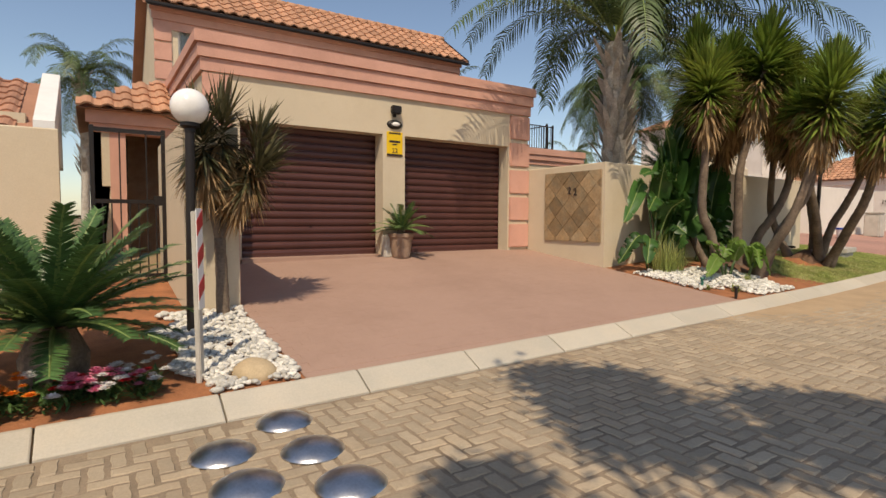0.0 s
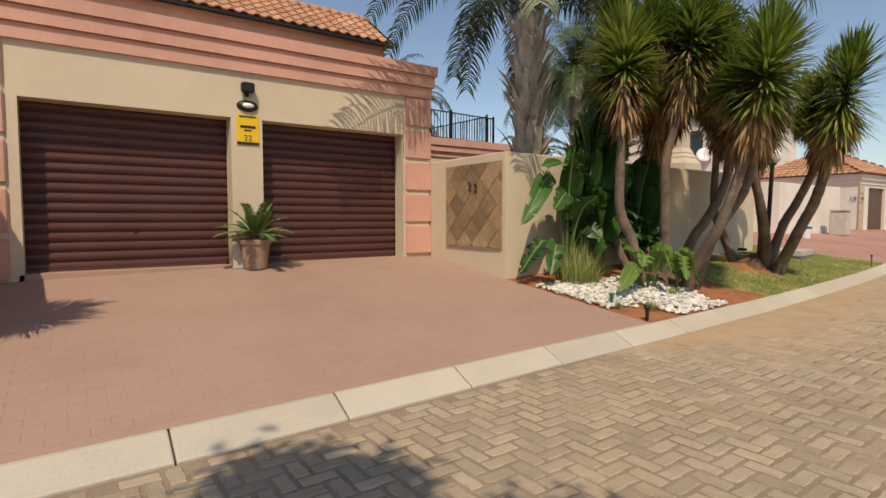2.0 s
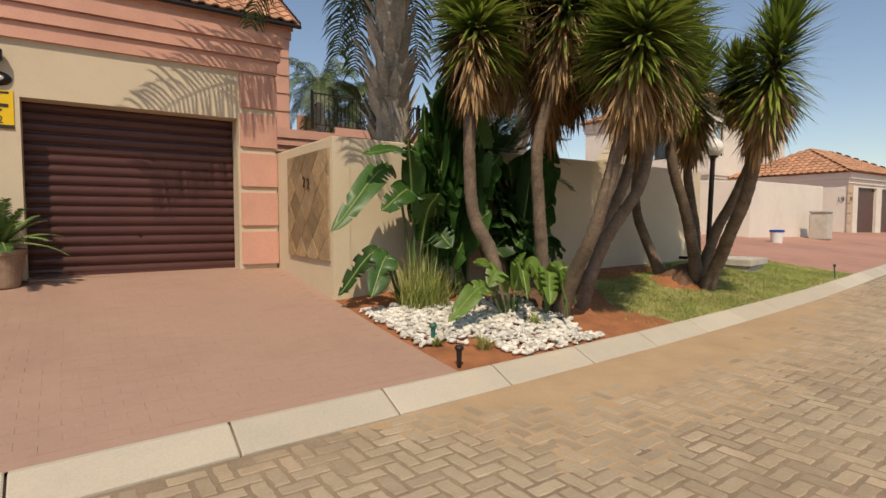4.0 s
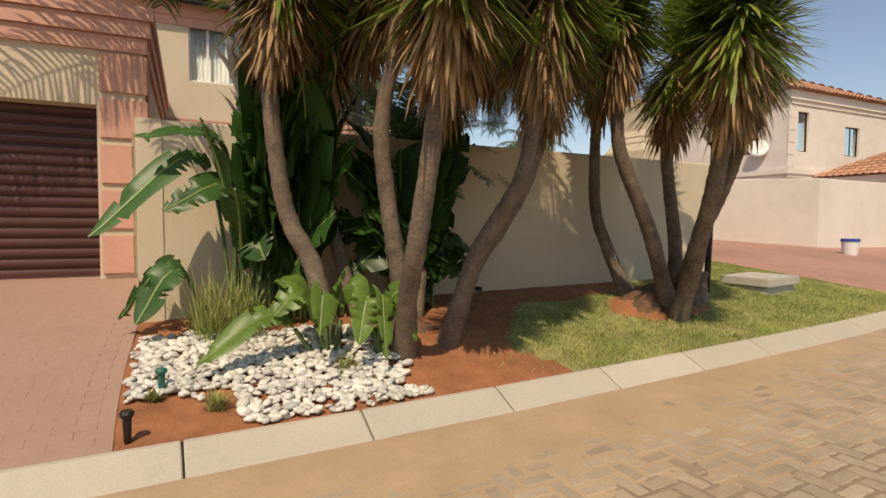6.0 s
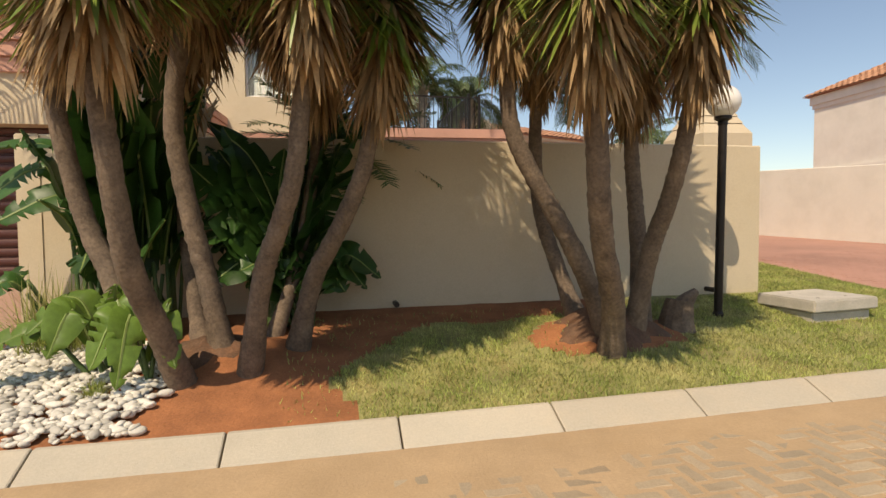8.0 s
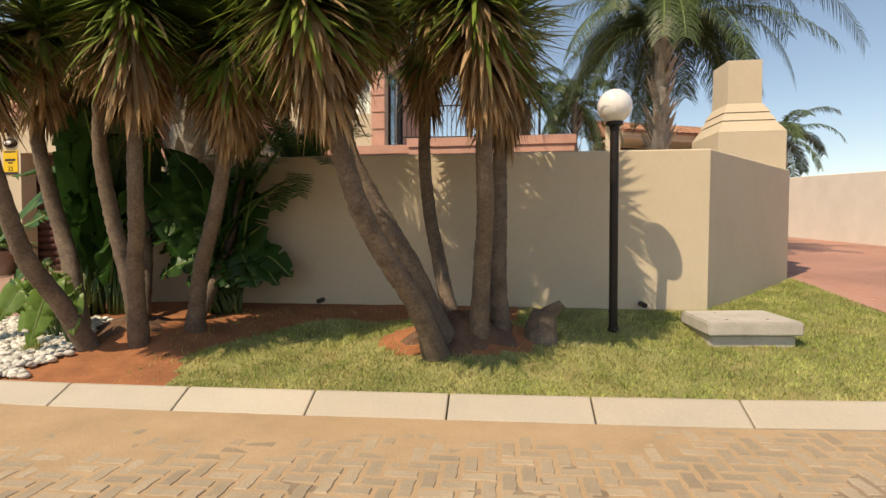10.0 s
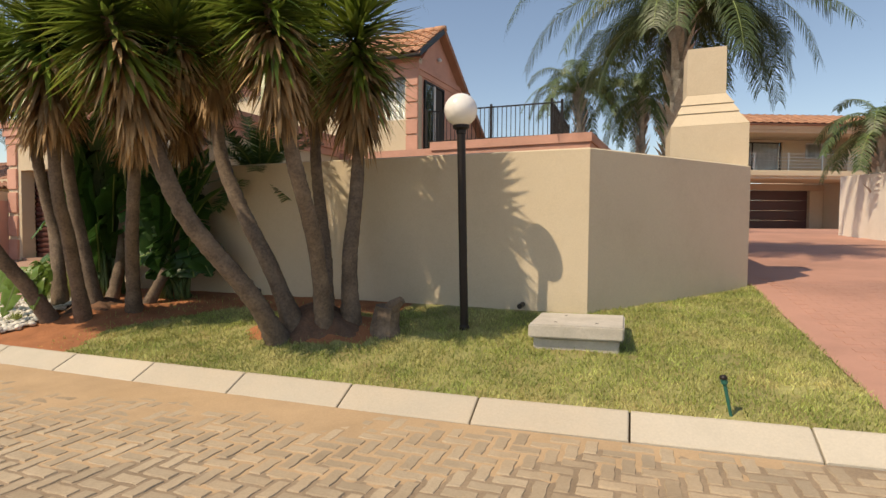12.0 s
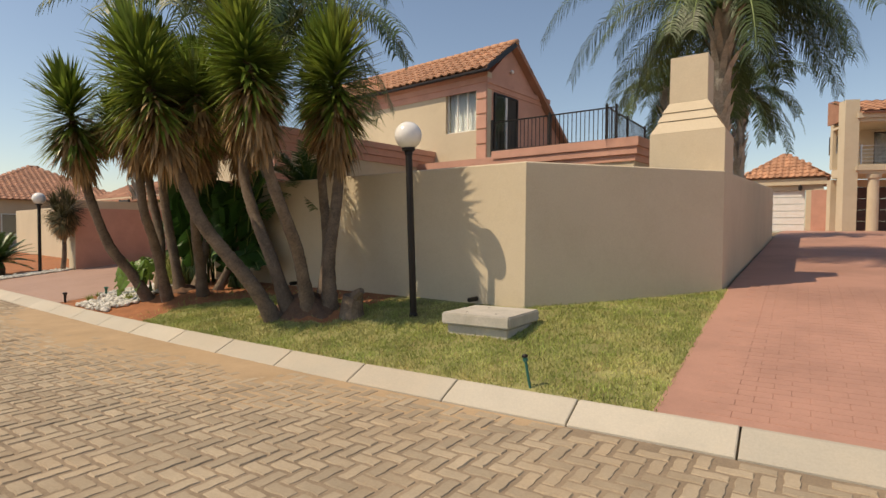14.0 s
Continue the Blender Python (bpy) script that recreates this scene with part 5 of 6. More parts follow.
strelitzia((7.35, 6.25), tall, "tall giant strelitzia with broad dark upright leaves against the wall", 2)
tall2 = []
for i in range(52):
    a = r9.uniform(0, 6.28)
    rad = r9.uniform(0.3, 0.7)
    tall2.append(((r9.uniform(-0.25, 0.25), r9.uniform(-0.1, 0.1)), (8.75 + rad * 1.35 * math.cos(a), 6.2 + rad * math.sin(a) * 0.45, r9.uniform(0.7, 2.5)), r9.uniform(0.2, 0.5), r9.uniform(0.16, 0.24), 0.4))
strelitzia((8.75, 6.25), tall2, "dark broad-leaved plant in the shade of the yuccas", 3)
# bright young plants at the pebbles
strelitzia((7.5, 5.3), [((-0.1, -0.05), (6.52, 5.08, 0.32), (0.1, 0.02, 0.34), 0.12, 0.5), ((0, -0.1), (7.32, 4.78, 0.5), 0.42, 0.13, 0.4), ((0.05, -0.1), (7.75, 4.92, 0.42), 0.5, 0.12, 0.4), ((0, 0), (7.12, 5.45, 0.85), 0.22, 0.13, 0.4), ((0.0, -0.05), (7.05, 5.1, 0.62), 0.32, 0.13, 0.4), ((0.05, 0), (7.62, 5.1, 0.95), 0.15, 0.13, 0.4)], "young strelitzia with a bright yellowing leaf over the pebbles", 4)
strelitzia((7.86, 5.0), [((0, 0), (8.05, 4.82, 0.78), 0.2, 0.14, 0.3), ((0, 0), (7.6, 4.72, 0.42), 0.42, 0.13, 0.4), ((0, 0), (8.1, 4.75, 0.38), 0.42, 0.11, 0.4), ((0, 0), (7.78, 4.62, 0.3), 0.5, 0.12, 0.4)], "young strelitzia with light green leaves beside a trunk", 5)


def tuft(name, x, y, n, h, spread, mat, label, category, seed, width=0.004):
    r = random.Random(seed)
    v, f = [], []
    for i in range(n):
        a = r.uniform(0, 6.283)
        lean = r.uniform(0, spread)
        d = Vector((math.cos(a) * lean, math.sin(a) * lean, 1)).normalized()
        b = Vector((x + r.uniform(-0.5, 0.5) * h * 0.5, y + r.uniform(-0.5, 0.5) * h * 0.5, 0))
        b.z = gz(b.x, b.y, -0.01)
        leaf_strip(v, f, b, d, Vector((-math.sin(a), math.cos(a), 0)), h * r.uniform(0.6, 1.1), width, 0.9, 3, 0.1)
    o = raw(name, v, f, mat)
    return tagged(o, label, category)


tuft("grass_tuft", 6.75, 6.05, 260, 0.75, 1.0, M_GRASS, "airy tuft of fine green grass leaves by the wall", "grass", 1, 0.006)
tuft("grass_tuft", 6.95, 5.95, 160, 0.55, 1.2, M_GRASS, "airy tuft of fine green grass leaves by the wall", "grass", 2, 0.006)
tuft("grass_tuft", 6.6, 4.62, 160, 0.16, 1.2, M_GRASS, "low green grass tuft among the pebbles", "grass", 3)
tuft("grass_tuft", 7.55, 4.9, 140, 0.16, 1.2, M_GRASS, "low green grass tuft among the pebbles", "grass", 4)
tuft("grass_tuft", 6.25, 4.9, 60, 0.1, 1.4, M_GRASS, "low yellow-green weed in the soil", "weed", 5, 0.01)

# flowers in the left bed
M_PET = [material("petal_" + n, c, 0.5, vary=0.12, bump=0, translucent=0.2) for n, c in (("magenta", (0.55, 0.03, 0.42)), ("orange", (0.8, 0.22, 0.02)), ("red", (0.6, 0.02, 0.03)), ("pink", (0.75, 0.22, 0.35)), ("white", (0.8, 0.76, 0.74)))]
M_HERB = material("bedding_leaf", (0.07, 0.13, 0.035), 0.6, vary=0.2, bump=0, per="island", per_amount=0.35, translucent=0.2)


def flower_plant(x, y, mat, seed, label):
    r = random.Random(seed)
    t = thing("flowering_plant", on(x, y, 0), label, "flower", "bedding flowers along the kerb")
    t.location = (0, 0, 0)
    v, f = [], []
    for i in range(70):
        a = r.uniform(0, 6.28)
        b = Vector(on(x + r.uniform(-0.07, 0.07), y + r.uniform(-0.06, 0.06), 0))
        leaf_strip(v, f, b + Vector((0, 0, r.uniform(0, 0.1))), Vector((math.cos(a), math.sin(a), r.uniform(0.1, 1.0))), Vector((-math.sin(a), math.cos(a), 0)), r.uniform(0.04, 0.09), 0.012, 0.6, 2, 0.1)
    raw("leaves", v, f, M_HERB, t)
    for i in range(r.randint(3, 6)):
        c = Vector(on(x + r.uniform(-0.1, 0.1), y + r.uniform(-0.08, 0.08), r.uniform(0.1, 0.2)))
        v, f = [], []
        pr = r.uniform(0.035, 0.06)
        for ring, (el, sc) in enumerate(((0.2, 1.0), (0.6, 0.75), (1.1, 0.45))):
            for k in range(9):
                a = 6.283 * (k + ring * 0.5) / 9
                leaf_strip(v, f, c, Vector((math.cos(a) * math.cos(el), math.sin(a) * math.cos(el), math.sin(el))), Vector((-math.sin(a), math.cos(a), 0)), pr * sc, pr * 0.32, 0.3, 2, 0.1)
        raw("bloom", v, f, mat, t)


r8 = random.Random(8)
for i in range(34):
    fx = -3.0 + 1.6 * i / 34 + r8.uniform(-0.04, 0.04)
    k = 0 if fx < -2.45 else (r8.choice((1, 0, 1)) if fx < -2.15 else (r8.choice((2, 3, 3, 4)) if fx < -1.85 else r8.choice((2, 4, 3, 4))))
    flower_plant(fx, 4.45 + r8.uniform(-0.08, 0.3), M_PET[k], 200 + i, ("magenta", "orange", "red", "pink", "white")[k] + " bedding flowers growing behind the kerb")

# unseen street tree on the far side, above and behind the walk, added for its shadows on the road
tree = thing("street_tree", (-4.2, -5.2, -0.1), "unseen street tree whose boughs shade the road", "tree")
tree.location = (0, 0, 0)
part("trunk", tube(smooth_path([(-4.2, -5.2, -0.15), (-4.1, -5.0, 1.5), (-3.9, -4.6, 3.4)], 12), [0.22 - 0.006 * i for i in range(13)], 12, 0.05), M_BARK, tree, smooth=True)
M_TREELEAF = material("tree_leaf", (0.06, 0.11, 0.03), 0.5, vary=0.2, bump=0, per="island", per_amount=0.3, translucent=0.2)
SH = SUN_TO / SUN_TO.z
# each leaf clump sits up the sun ray from its shadow spot
crown_spots = []
for sx, sy, h, rad in ((1.45, 3.45, 6.0, 0.32), (1.75, 3.05, 6.4, 0.38), (1.2, 2.8, 6.2, 0.4), (1.55, 2.4, 6.6, 0.42), (0.95, 2.25, 6.2, 0.36), (1.3, 1.85, 6.5, 0.4), (2.3, 2.0, 6.0, 0.34), (2.45, 1.7, 5.8, 0.4), (1.8, 1.45, 5.9, 0.42), (-0.2, 2.2, 6.3, 0.3), (2.5, 1.2, 6.5, 0.5)):
    crown_spots.append((Vector((sx, sy, 0)) + SH * h, rad))
tv, tf = [], []
r7 = random.Random(7)
for c, rad in crown_spots:
    part("limb", tube(smooth_path([(-3.9, -4.6, 3.3), ((-3.9 + c.x) / 2, (-4.6 + c.y) / 2, 5.0), c], 8), [0.05 - 0.0052 * i for i in range(9)], 7, 0.05), M_BARK, tree, smooth=True)
    for i in range(480):
        q = c + Vector((r7.gauss(0, 1), r7.gauss(0, 1), r7.gauss(0, 0.7))) * rad * 0.5
        a = r7.uniform(0, 6.28)
        d = Vector((math.cos(a), math.sin(a), r7.uniform(-0.6, 0.4)))
        leaf_strip(tv, tf, q, d, Vector((-math.sin(a), math.cos(a), 0)), r7.uniform(0.09, 0.18), 0.042, 0.4, 2, 0.1)
raw("foliage", tv, tf, M_TREELEAF, tree)
# ---- fixtures and small things ----
def globe_lamp(x, y, height, lean, label):
    t = thing("garden_lamp", on(x, y, -0.02), label, "lamp post", "globe lamps along the verge")
    t.rotation_euler = lean
    part("post", lathe([(0.055, -0.05), (0.055, 0.04), (0.043, 0.06), (0.043, height - 0.24), (0.05, height - 0.235), (0.05, height - 0.2)], 20), M_BLACK, t, smooth=False)
    part("collar", lathe([(0.05, height - 0.2), (0.085, height - 0.18), (0.085, height - 0.15), (0.06, height - 0.14)], 20), M_BLACK, t)
    bm = bmesh.new()
    bmesh.ops.create_uvsphere(bm, u_segments=32, v_segments=20, radius=0.168)
    bmesh.ops.translate(bm, vec=(0, 0, height), verts=bm.verts)
    part("globe", bm, M_GLOBE, t, "white opal glass globe", smooth=True)
    return t


globe_lamp(13.26, 5.75, 2.26, (0.035, -0.016, 0), "black post lamp with a white globe standing on the lawn")
globe_lamp(-1.03, 5.75, 2.15, (0, 0.01, 0), "black post lamp with a white globe in white pebbles")

# inspection slab
sb = thing("inspection_cover", (14.45, 5.62, 0.0), "double concrete inspection cover slab lying on the lawn", "slab")
zs = ground_z(14.45, 5.4)
sb.location = (0, 0, 0)
part("base_slab", boxes([(14.06, 14.82, 5.34, 6.0, zs - 0.15, zs + 0.085)], bevel=0.012), M_CONC, sb)
cov = boxes([(14.02, 14.86, 5.28, 6.02, zs + 0.09, zs + 0.215)], bevel=0.014)
part("cover", cov, M_CONC, sb)
# dark discs on the uncut cover give the shade of lifting holes
for hx, hy in ((14.25, 5.45), (14.62, 5.45), (14.3, 5.85)):
    part("lifting_hole", lathe([(0.016, zs + 0.21), (0.016, zs + 0.2165)], 12, (hx, hy)), M_DARK, sb)

# sprinkler, garden spikes, pipes at the wall
sp = thing("sprinkler", on(15.54, 4.34, 0), "green plastic sprinkler stake leaning at the lawn edge", "sprinkler")
sp.rotation_euler = (0, -0.2, 0)
part("stake", lathe([(0.01, -0.05), (0.012, 0.2), (0.022, 0.205), (0.022, 0.23), (0.012, 0.235)], 12), M_GREEN, sp)
part("head", lathe([(0.026, 0.236), (0.026, 0.25), (0.015, 0.26)], 12), M_BLACK, sp)
for x, y, h, c in ((6.12, 4.36, 0.14, M_BLACK), (6.3, 5.02, 0.13, M_GREEN)):
    g = thing("garden_light", on(x, y, 0), "short dark garden spike light in the planting bed", "garden light", "spike lights in the bed")
    part("spike", lathe([(0.012, -0.05), (0.02, 0.02), (0.024, h)], 12), c, g)
    part("head", lathe([(0.035, h), (0.04, h + 0.02), (0.03, h + 0.035)], 14), c, g)
for x, y in ((9.86, 6.62), (13.73, 6.42)):
    g = thing("drain_pipe", (x, y, ground_z(x, 6.4) + 0.07), "short dark drain pipe poking out of the wall", "pipe", "wall drain pipes")
    bm = bmesh.new()
    bmesh.ops.create_cone(bm, cap_ends=True, segments=14, radius1=0.03, radius2=0.03, depth=0.3, matrix=pose(0, 0.05, 0, 90, 0, 0))
    part("pipe", bm, M_BLACK, g, smooth=False)

# steel studs in the road
for x, y in ((-0.74, 3.78), (-1.19, 3.48), (-0.73, 3.24), (-1.16, 3.0), (-0.7, 2.74), (-1.14, 2.5)):
    s = thing("road_stud", (x, y, road_z(x) - 0.004), "polished steel dome stud set in the road", "road stud", "speed bump studs")
    part("dome", lathe([(0.19, 0.0), (0.188, 0.006), (0.17, 0.022), (0.135, 0.042), (0.09, 0.056), (0.045, 0.064), (0.005, 0.067)], 36), M_STEEL, s, smooth=True)

# round stepping stone
st = thing("boulder", on(-0.75, 4.53, 0), "rounded sandstone boulder among white pebbles", "stone")
bm = bmesh.new()
bmesh.ops.create_icosphere(bm, subdivisions=4, radius=0.17)
for q in bm.verts:
    q.co *= 1 + 0.12 * noise.noise(q.co * 5)
    q.co.z *= 0.75
part("stone", bm, M_STONE, st, smooth=True)

# striped marker post
mp = thing("marker_post", on(-1.14, 4.56, 0), "grey steel marker post with a red and white striped plate", "sign post")
mp.rotation_euler = (0.0, -0.03, 0.95)
part("post", boxes([(-0.03, 0.03, -0.02, 0.02, -0.1, 1.28)], bevel=0.006), M_CONC, mp)
part("plate", boxes([(-0.045, 0.045, -0.032, -0.024, 0.55, 1.3)], bevel=0.003), M_WHITE, mp)
for k in range(3):
    z = 0.62 + k * 0.24
    solid("stripe", [(-0.044, -0.036, z), (0.044, -0.036, z + 0.08), (0.044, -0.036, z + 0.19), (-0.044, -0.036, z + 0.11), (-0.044, -0.0325, z), (0.044, -0.0325, z + 0.08), (0.044, -0.0325, z + 0.19), (-0.044, -0.0325, z + 0.11)],
          [(0, 1, 2, 3), (7, 6, 5, 4), (0, 4, 5, 1), (1, 5, 6, 2), (2, 6, 7, 3), (3, 7, 4, 0)], M_RED, mp)

# entrance gate
gate = thing("entrance_gate", (-1.78, 8.1, 0.42), "dark steel pedestrian gate with upright bars, closed", "gate")
for x in (0.0, 0.78):
    part("gate_post", boxes([(x - 0.025, x + 0.025, -0.025, 0.025, -0.2, 1.95)], bevel=0.005), M_BLACK, gate)
part("top_rail", boxes([(0.0, 0.78, -0.018, 0.018, 1.88, 1.93)]), M_BLACK, gate)
part("middle_rail", boxes([(0.0, 0.78, -0.018, 0.018, 1.0, 1.05)]), M_BLACK, gate)
part("bottom_rail", boxes([(0.0, 0.78, -0.018, 0.018, 0.06, 0.1)]), M_BLACK, gate)
for k in range(1, 8):
    part("bar", boxes([(k * 0.0975 - 0.008, k * 0.0975 + 0.008, -0.008, 0.008, 0.08, 1.02 if k % 3 else 1.9)]), M_BLACK, gate)
part("lock_box", boxes([(0.66, 0.76, -0.03, 0.03, 0.98, 1.1)], bevel=0.008), M_BLACK, gate)


# ---- number panel ----
def text_ob(name, body, size, m, mat, parent, extrude=0.004):
    cu = bpy.data.curves.new(name, "FONT")
    cu.body, cu.size, cu.extrude, cu.align_x, cu.align_y = body, size, extrude, "CENTER", "CENTER"
    cu.materials.append(mat)
    o = new(name, cu)
    dg = bpy.context.evaluated_depsgraph_get()
    me = bpy.data.meshes.new_from_object(o.evaluated_get(dg))
    bpy.data.objects.remove(o)
    o2 = new(name, me)
    if not me.materials:
        me.materials.append(mat)
    o2.parent = parent
    o2.matrix_basis = m
    return o2


def clip_poly(poly, x0, x1, z0, z1):
    for axis, val, keep_low in ((0, x0, False), (0, x1, True), (1, z0, False), (1, z1, True)):
        out = []
        for a, b in zip(poly, poly[1:] + poly[:1]):
            ia = a[axis] <= val if keep_low else a[axis] >= val
            ib = b[axis] <= val if keep_low else b[axis] >= val
            if ia:
                out.append(a)
            if ia != ib:
                t = (val - a[axis]) / (b[axis] - a[axis])
                out.append((a[0] + t * (b[0] - a[0]), a[1] + t * (b[1] - a[1])))
        poly = out
        if len(poly) < 3:
            return []
    return poly


PX, PY0, PY1, PZ0, PZ1 = 6.05, 6.94, 8.4, 0.83, 2.17
panel = thing("number_panel", (PX, 7.66, 1.5), "slate tiled house-number panel set on the entrance wall", "wall panel")
panel.location = (0, 0, 0)
part("backing", boxes([(PX - 0.018, PX + 0.02, PY0, PY1, PZ0, PZ1)]), M_GROUT, panel)
h = 0.21
for i in range(-6, 9):
    for j in range(-6, 9):
        cy_, cz_ = PY0 + 0.1 + (i - j) * h, PZ0 + 0.05 + (i + j) * h
        g = 0.006
        dia = [(cy_ - h + g, cz_), (cy_, cz_ - h + g), (cy_ + h - g, cz_), (cy_, cz_ + h - g)]
        pl = clip_poly(dia, PY0 + 0.004, PY1 - 0.004, PZ0 + 0.004, PZ1 - 0.004)
        if len(pl) < 3:
            continue
        n = len(pl)
        t = 0.034 + 0.006 * ((i * 7 + j * 3) % 5) / 5
        solid("slate", [(PX - t, y, z) for y, z in pl] + [(PX - 0.015, y, z) for y, z in pl], [tuple(range(n)), tuple(range(2 * n - 1, n - 1, -1))] + [(k, n + k, n + (k + 1) % n, (k + 1) % n) for k in range(n)], M_SLATE, panel)
text_ob("numeral", "2", 0.2, Matrix.Translation((PX - 0.05, 7.71, 1.8)) @ pose(0, 0, 0, 90, 0, -90), M_INK, panel)
text_ob("numeral", "2", 0.2, Matrix.Translation((PX - 0.05, 7.56, 1.77)) @ pose(0, 0, 0, 90, 0, -90), M_INK, panel)

# flood light and sign between the doors
fl = thing("bulkhead_light", (2.83, GY, 2.94), "black oval bulkhead wall light above the yellow sign", "wall light")
bm = bmesh.new()
bmesh.ops.create_uvsphere(bm, u_segments=24, v_segments=12, radius=1.0)
bmesh.ops.scale(bm, vec=(0.155, 0.07, 0.085), verts=bm.verts)
part("housing", bm, M_BLACK, fl, smooth=True)
bm = bmesh.new()
bmesh.ops.create_uvsphere(bm, u_segments=24, v_segments=12, radius=1.0)
bmesh.ops.scale(bm, vec=(0.115, 0.085, 0.055), verts=bm.verts)
part("lens", bm, M_GLOBE, fl, "frosted glass lens", smooth=True)
fd = thing("motion_sensor", (2.82, GY, 3.12), "dark square floodlight housing on the garage wall", "sensor")
part("housing", boxes([(-0.09, 0.09, -0.14, -0.03, 0.0, 0.14)], bevel=0.015), M_BLACK, fd)
part("bracket", boxes([(-0.03, 0.03, -0.04, 0.0, -0.05, 0.08)], bevel=0.006), M_BLACK, fd)
sg = thing("security_sign", (2.83, GY, 2.57), "yellow security sign with black lettering on the garage pier", "sign")
part("plate", boxes([(-0.16, 0.16, -0.012, 0.0, -0.2, 0.24)], bevel=0.003), M_YELLOW, sg)
part("black_strip", boxes([(-0.158, 0.158, -0.0155, -0.0125, -0.198, -0.155)]), M_INK, sg)
part("bar", boxes([(-0.11, 0.11, -0.0155, -0.0125, 0.045, 0.085)]), M_INK, sg)
part("bar", boxes([(-0.12, 0.12, -0.0155, -0.0125, 0.2, 0.225)]), M_INK, sg)
part("bar", boxes([(-0.05, 0.05, -0.0155, -0.0125, 0.0, 0.025)]), M_INK, sg)
text_ob("number", "22", 0.12, Matrix.Translation((0, -0.014, -0.1)) @ pose(0, 0, 0, 90, 0, 0), M_INK, sg, 0.002)


# ---- neighbouring houses ----
def hip_roof(parent, x0, x1, y0, y1, z, rise, over, mat):
    x0, x1, y0, y1 = x0 - over, x1 + over, y0 - over, y1 + over
    half = min(x1 - x0, y1 - y0) / 2
    if x1 - x0 >= y1 - y0:
        r0, r1 = (x0 + half, (y0 + y1) / 2), (x1 - half, (y0 + y1) / 2)
    else:
        r0, r1 = ((x0 + x1) / 2, y0 + half), ((x0 + x1) / 2, y1 - half)
    v = [(x0, y0, z), (x1, y0, z), (x1, y1, z), (x0, y1, z), (*r0, z + rise), (*r1, z + rise)]
    if x1 - x0 >= y1 - y0:
        f = [(0, 1, 5, 4), (2, 3, 4, 5), (3, 0, 4), (1, 2, 5), (3, 2, 1, 0)]
    else:
        f = [(0, 1, 4), (2, 3, 5), (3, 0, 4, 5), (1, 2, 5, 4), (3, 2, 1, 0)]
    solid("roof", v, f, M_TILE_OLD, parent)
    sl = math.hypot(half, rise)
    k = half / sl

    def clip(width):
        return lambda u, vv: vv * k * 0.98 < u < width - vv * k * 0.98
    w, d = x1 - x0, y1 - y0
    tile_roof("roof_tiles", (x0, y0, z), (1, 0, 0), (0, half, rise), w, sl, mat, parent, clip(w))
    tile_roof("roof_tiles", (x0, y1, z), (0, -1, 0), (half, 0, rise), d, sl, mat, parent, clip(d))
    tile_roof("roof_tiles", (x1, y0, z), (0, 1, 0), (-half, 0, rise), d, sl, mat, parent, clip(d))


# house at the end of the shared drive
fh = thing("house", (18.8, 29.4, 1.2), "cream double-storey house with an upstairs balcony over a garage", "house", "neighbouring houses")
fh.rotation_euler = (0, 0, radians(20))
fh.scale = (1.4, 1.0, 0.95)


def lift_box(name, mat, x0, x1, y0, y1, z0, z1, parent, bevel=0.0, label=""):
    return part(name, boxes([(x0, x1, y0, y1, z0, z1)], bevel), mat, parent, label)


panel_wall("upper_wall", facing(0.3, 2.4, 0), 6.2, 3.2, 5.4, 0.25, [(1.2, 3.4, 3.3, 5.0), (4.3, 5.0, 4.1, 5.0), (0.1, 0.5, 4.0, 4.9)], M_CREAM, fh)
window("balcony_door", facing(0.3, 2.4, 0), 1.2, 3.4, 3.3, 5.0, 0.1, fh, panes=2, frame_mat=M_BLACK)
window("window", facing(0.3, 2.4, 0), 4.3, 5.0, 4.1, 5.0, 0.1, fh, panes=1, curtain=True)
window("window", facing(0.3, 2.4, 0), 0.1, 0.5, 4.0, 4.9, 0.1, fh, panes=1, curtain=True)
lift_box("side_wall", M_CREAM, -0.1, 0.28, -0.1, 0.5, -0.3, 6.05, fh)
lift_box("side_wall", M_CREAM, 5.45, 6.5, 1.0, 8.0, -0.3, 5.5, fh)
lift_box("balcony_slab", M_CREAM, 0.285, 6.6, -0.1, 2.395, 2.72, 3.16, fh, 0.02)
lift_box("balcony_band", M_CREAM, 0.2, 6.65, -0.18, -0.105, 2.86, 3.06, fh, 0.02)
lift_box("beam", M_CREAM, 0.285, 6.6, -0.1, 0.25, 5.05, 5.4, fh, 0.02)
lift_box("beam_band", M_CREAM, 0.2, 6.7, -0.2, -0.105, 5.2, 5.45, fh, 0.02)
lift_box("balcony_ceiling", M_CREAM, 0.285, 6.6, 0.255, 2.395, 5.1, 5.2, fh)
for cx in (0.75, 5.2):
    part("column", lathe([(0.2, -0.3), (0.2, 0.1), (0.16, 0.12), (0.15, 2.5), (0.2, 2.55), (0.22, 2.715)], 20, (cx, 0.05)), M_CREAM, fh, smooth=False)
lift_box("garage_pier", M_CREAM, 0.285, 1.05, 2.42, 2.8, -0.1, 2.7, fh)
lift_box("garage_lintel", M_TAN, 1.06, 5.44, 2.5, 2.8, 2.35, 2.7, fh)
gd = new("garage_door")
gd.parent = fh
gd["label"] = "dark red-brown panelled garage door, closed"
for k in range(4):
    part("door_panel", boxes([(1.06, 4.9, 2.72, 2.78, 0.1 + k * 0.562, 0.655 + k * 0.562)], bevel=0.015), M_DOOR, gd)
lift_box("garage_pier", M_CREAM, 4.91, 5.44, 2.55, 2.8, -0.1, 2.34, fh)
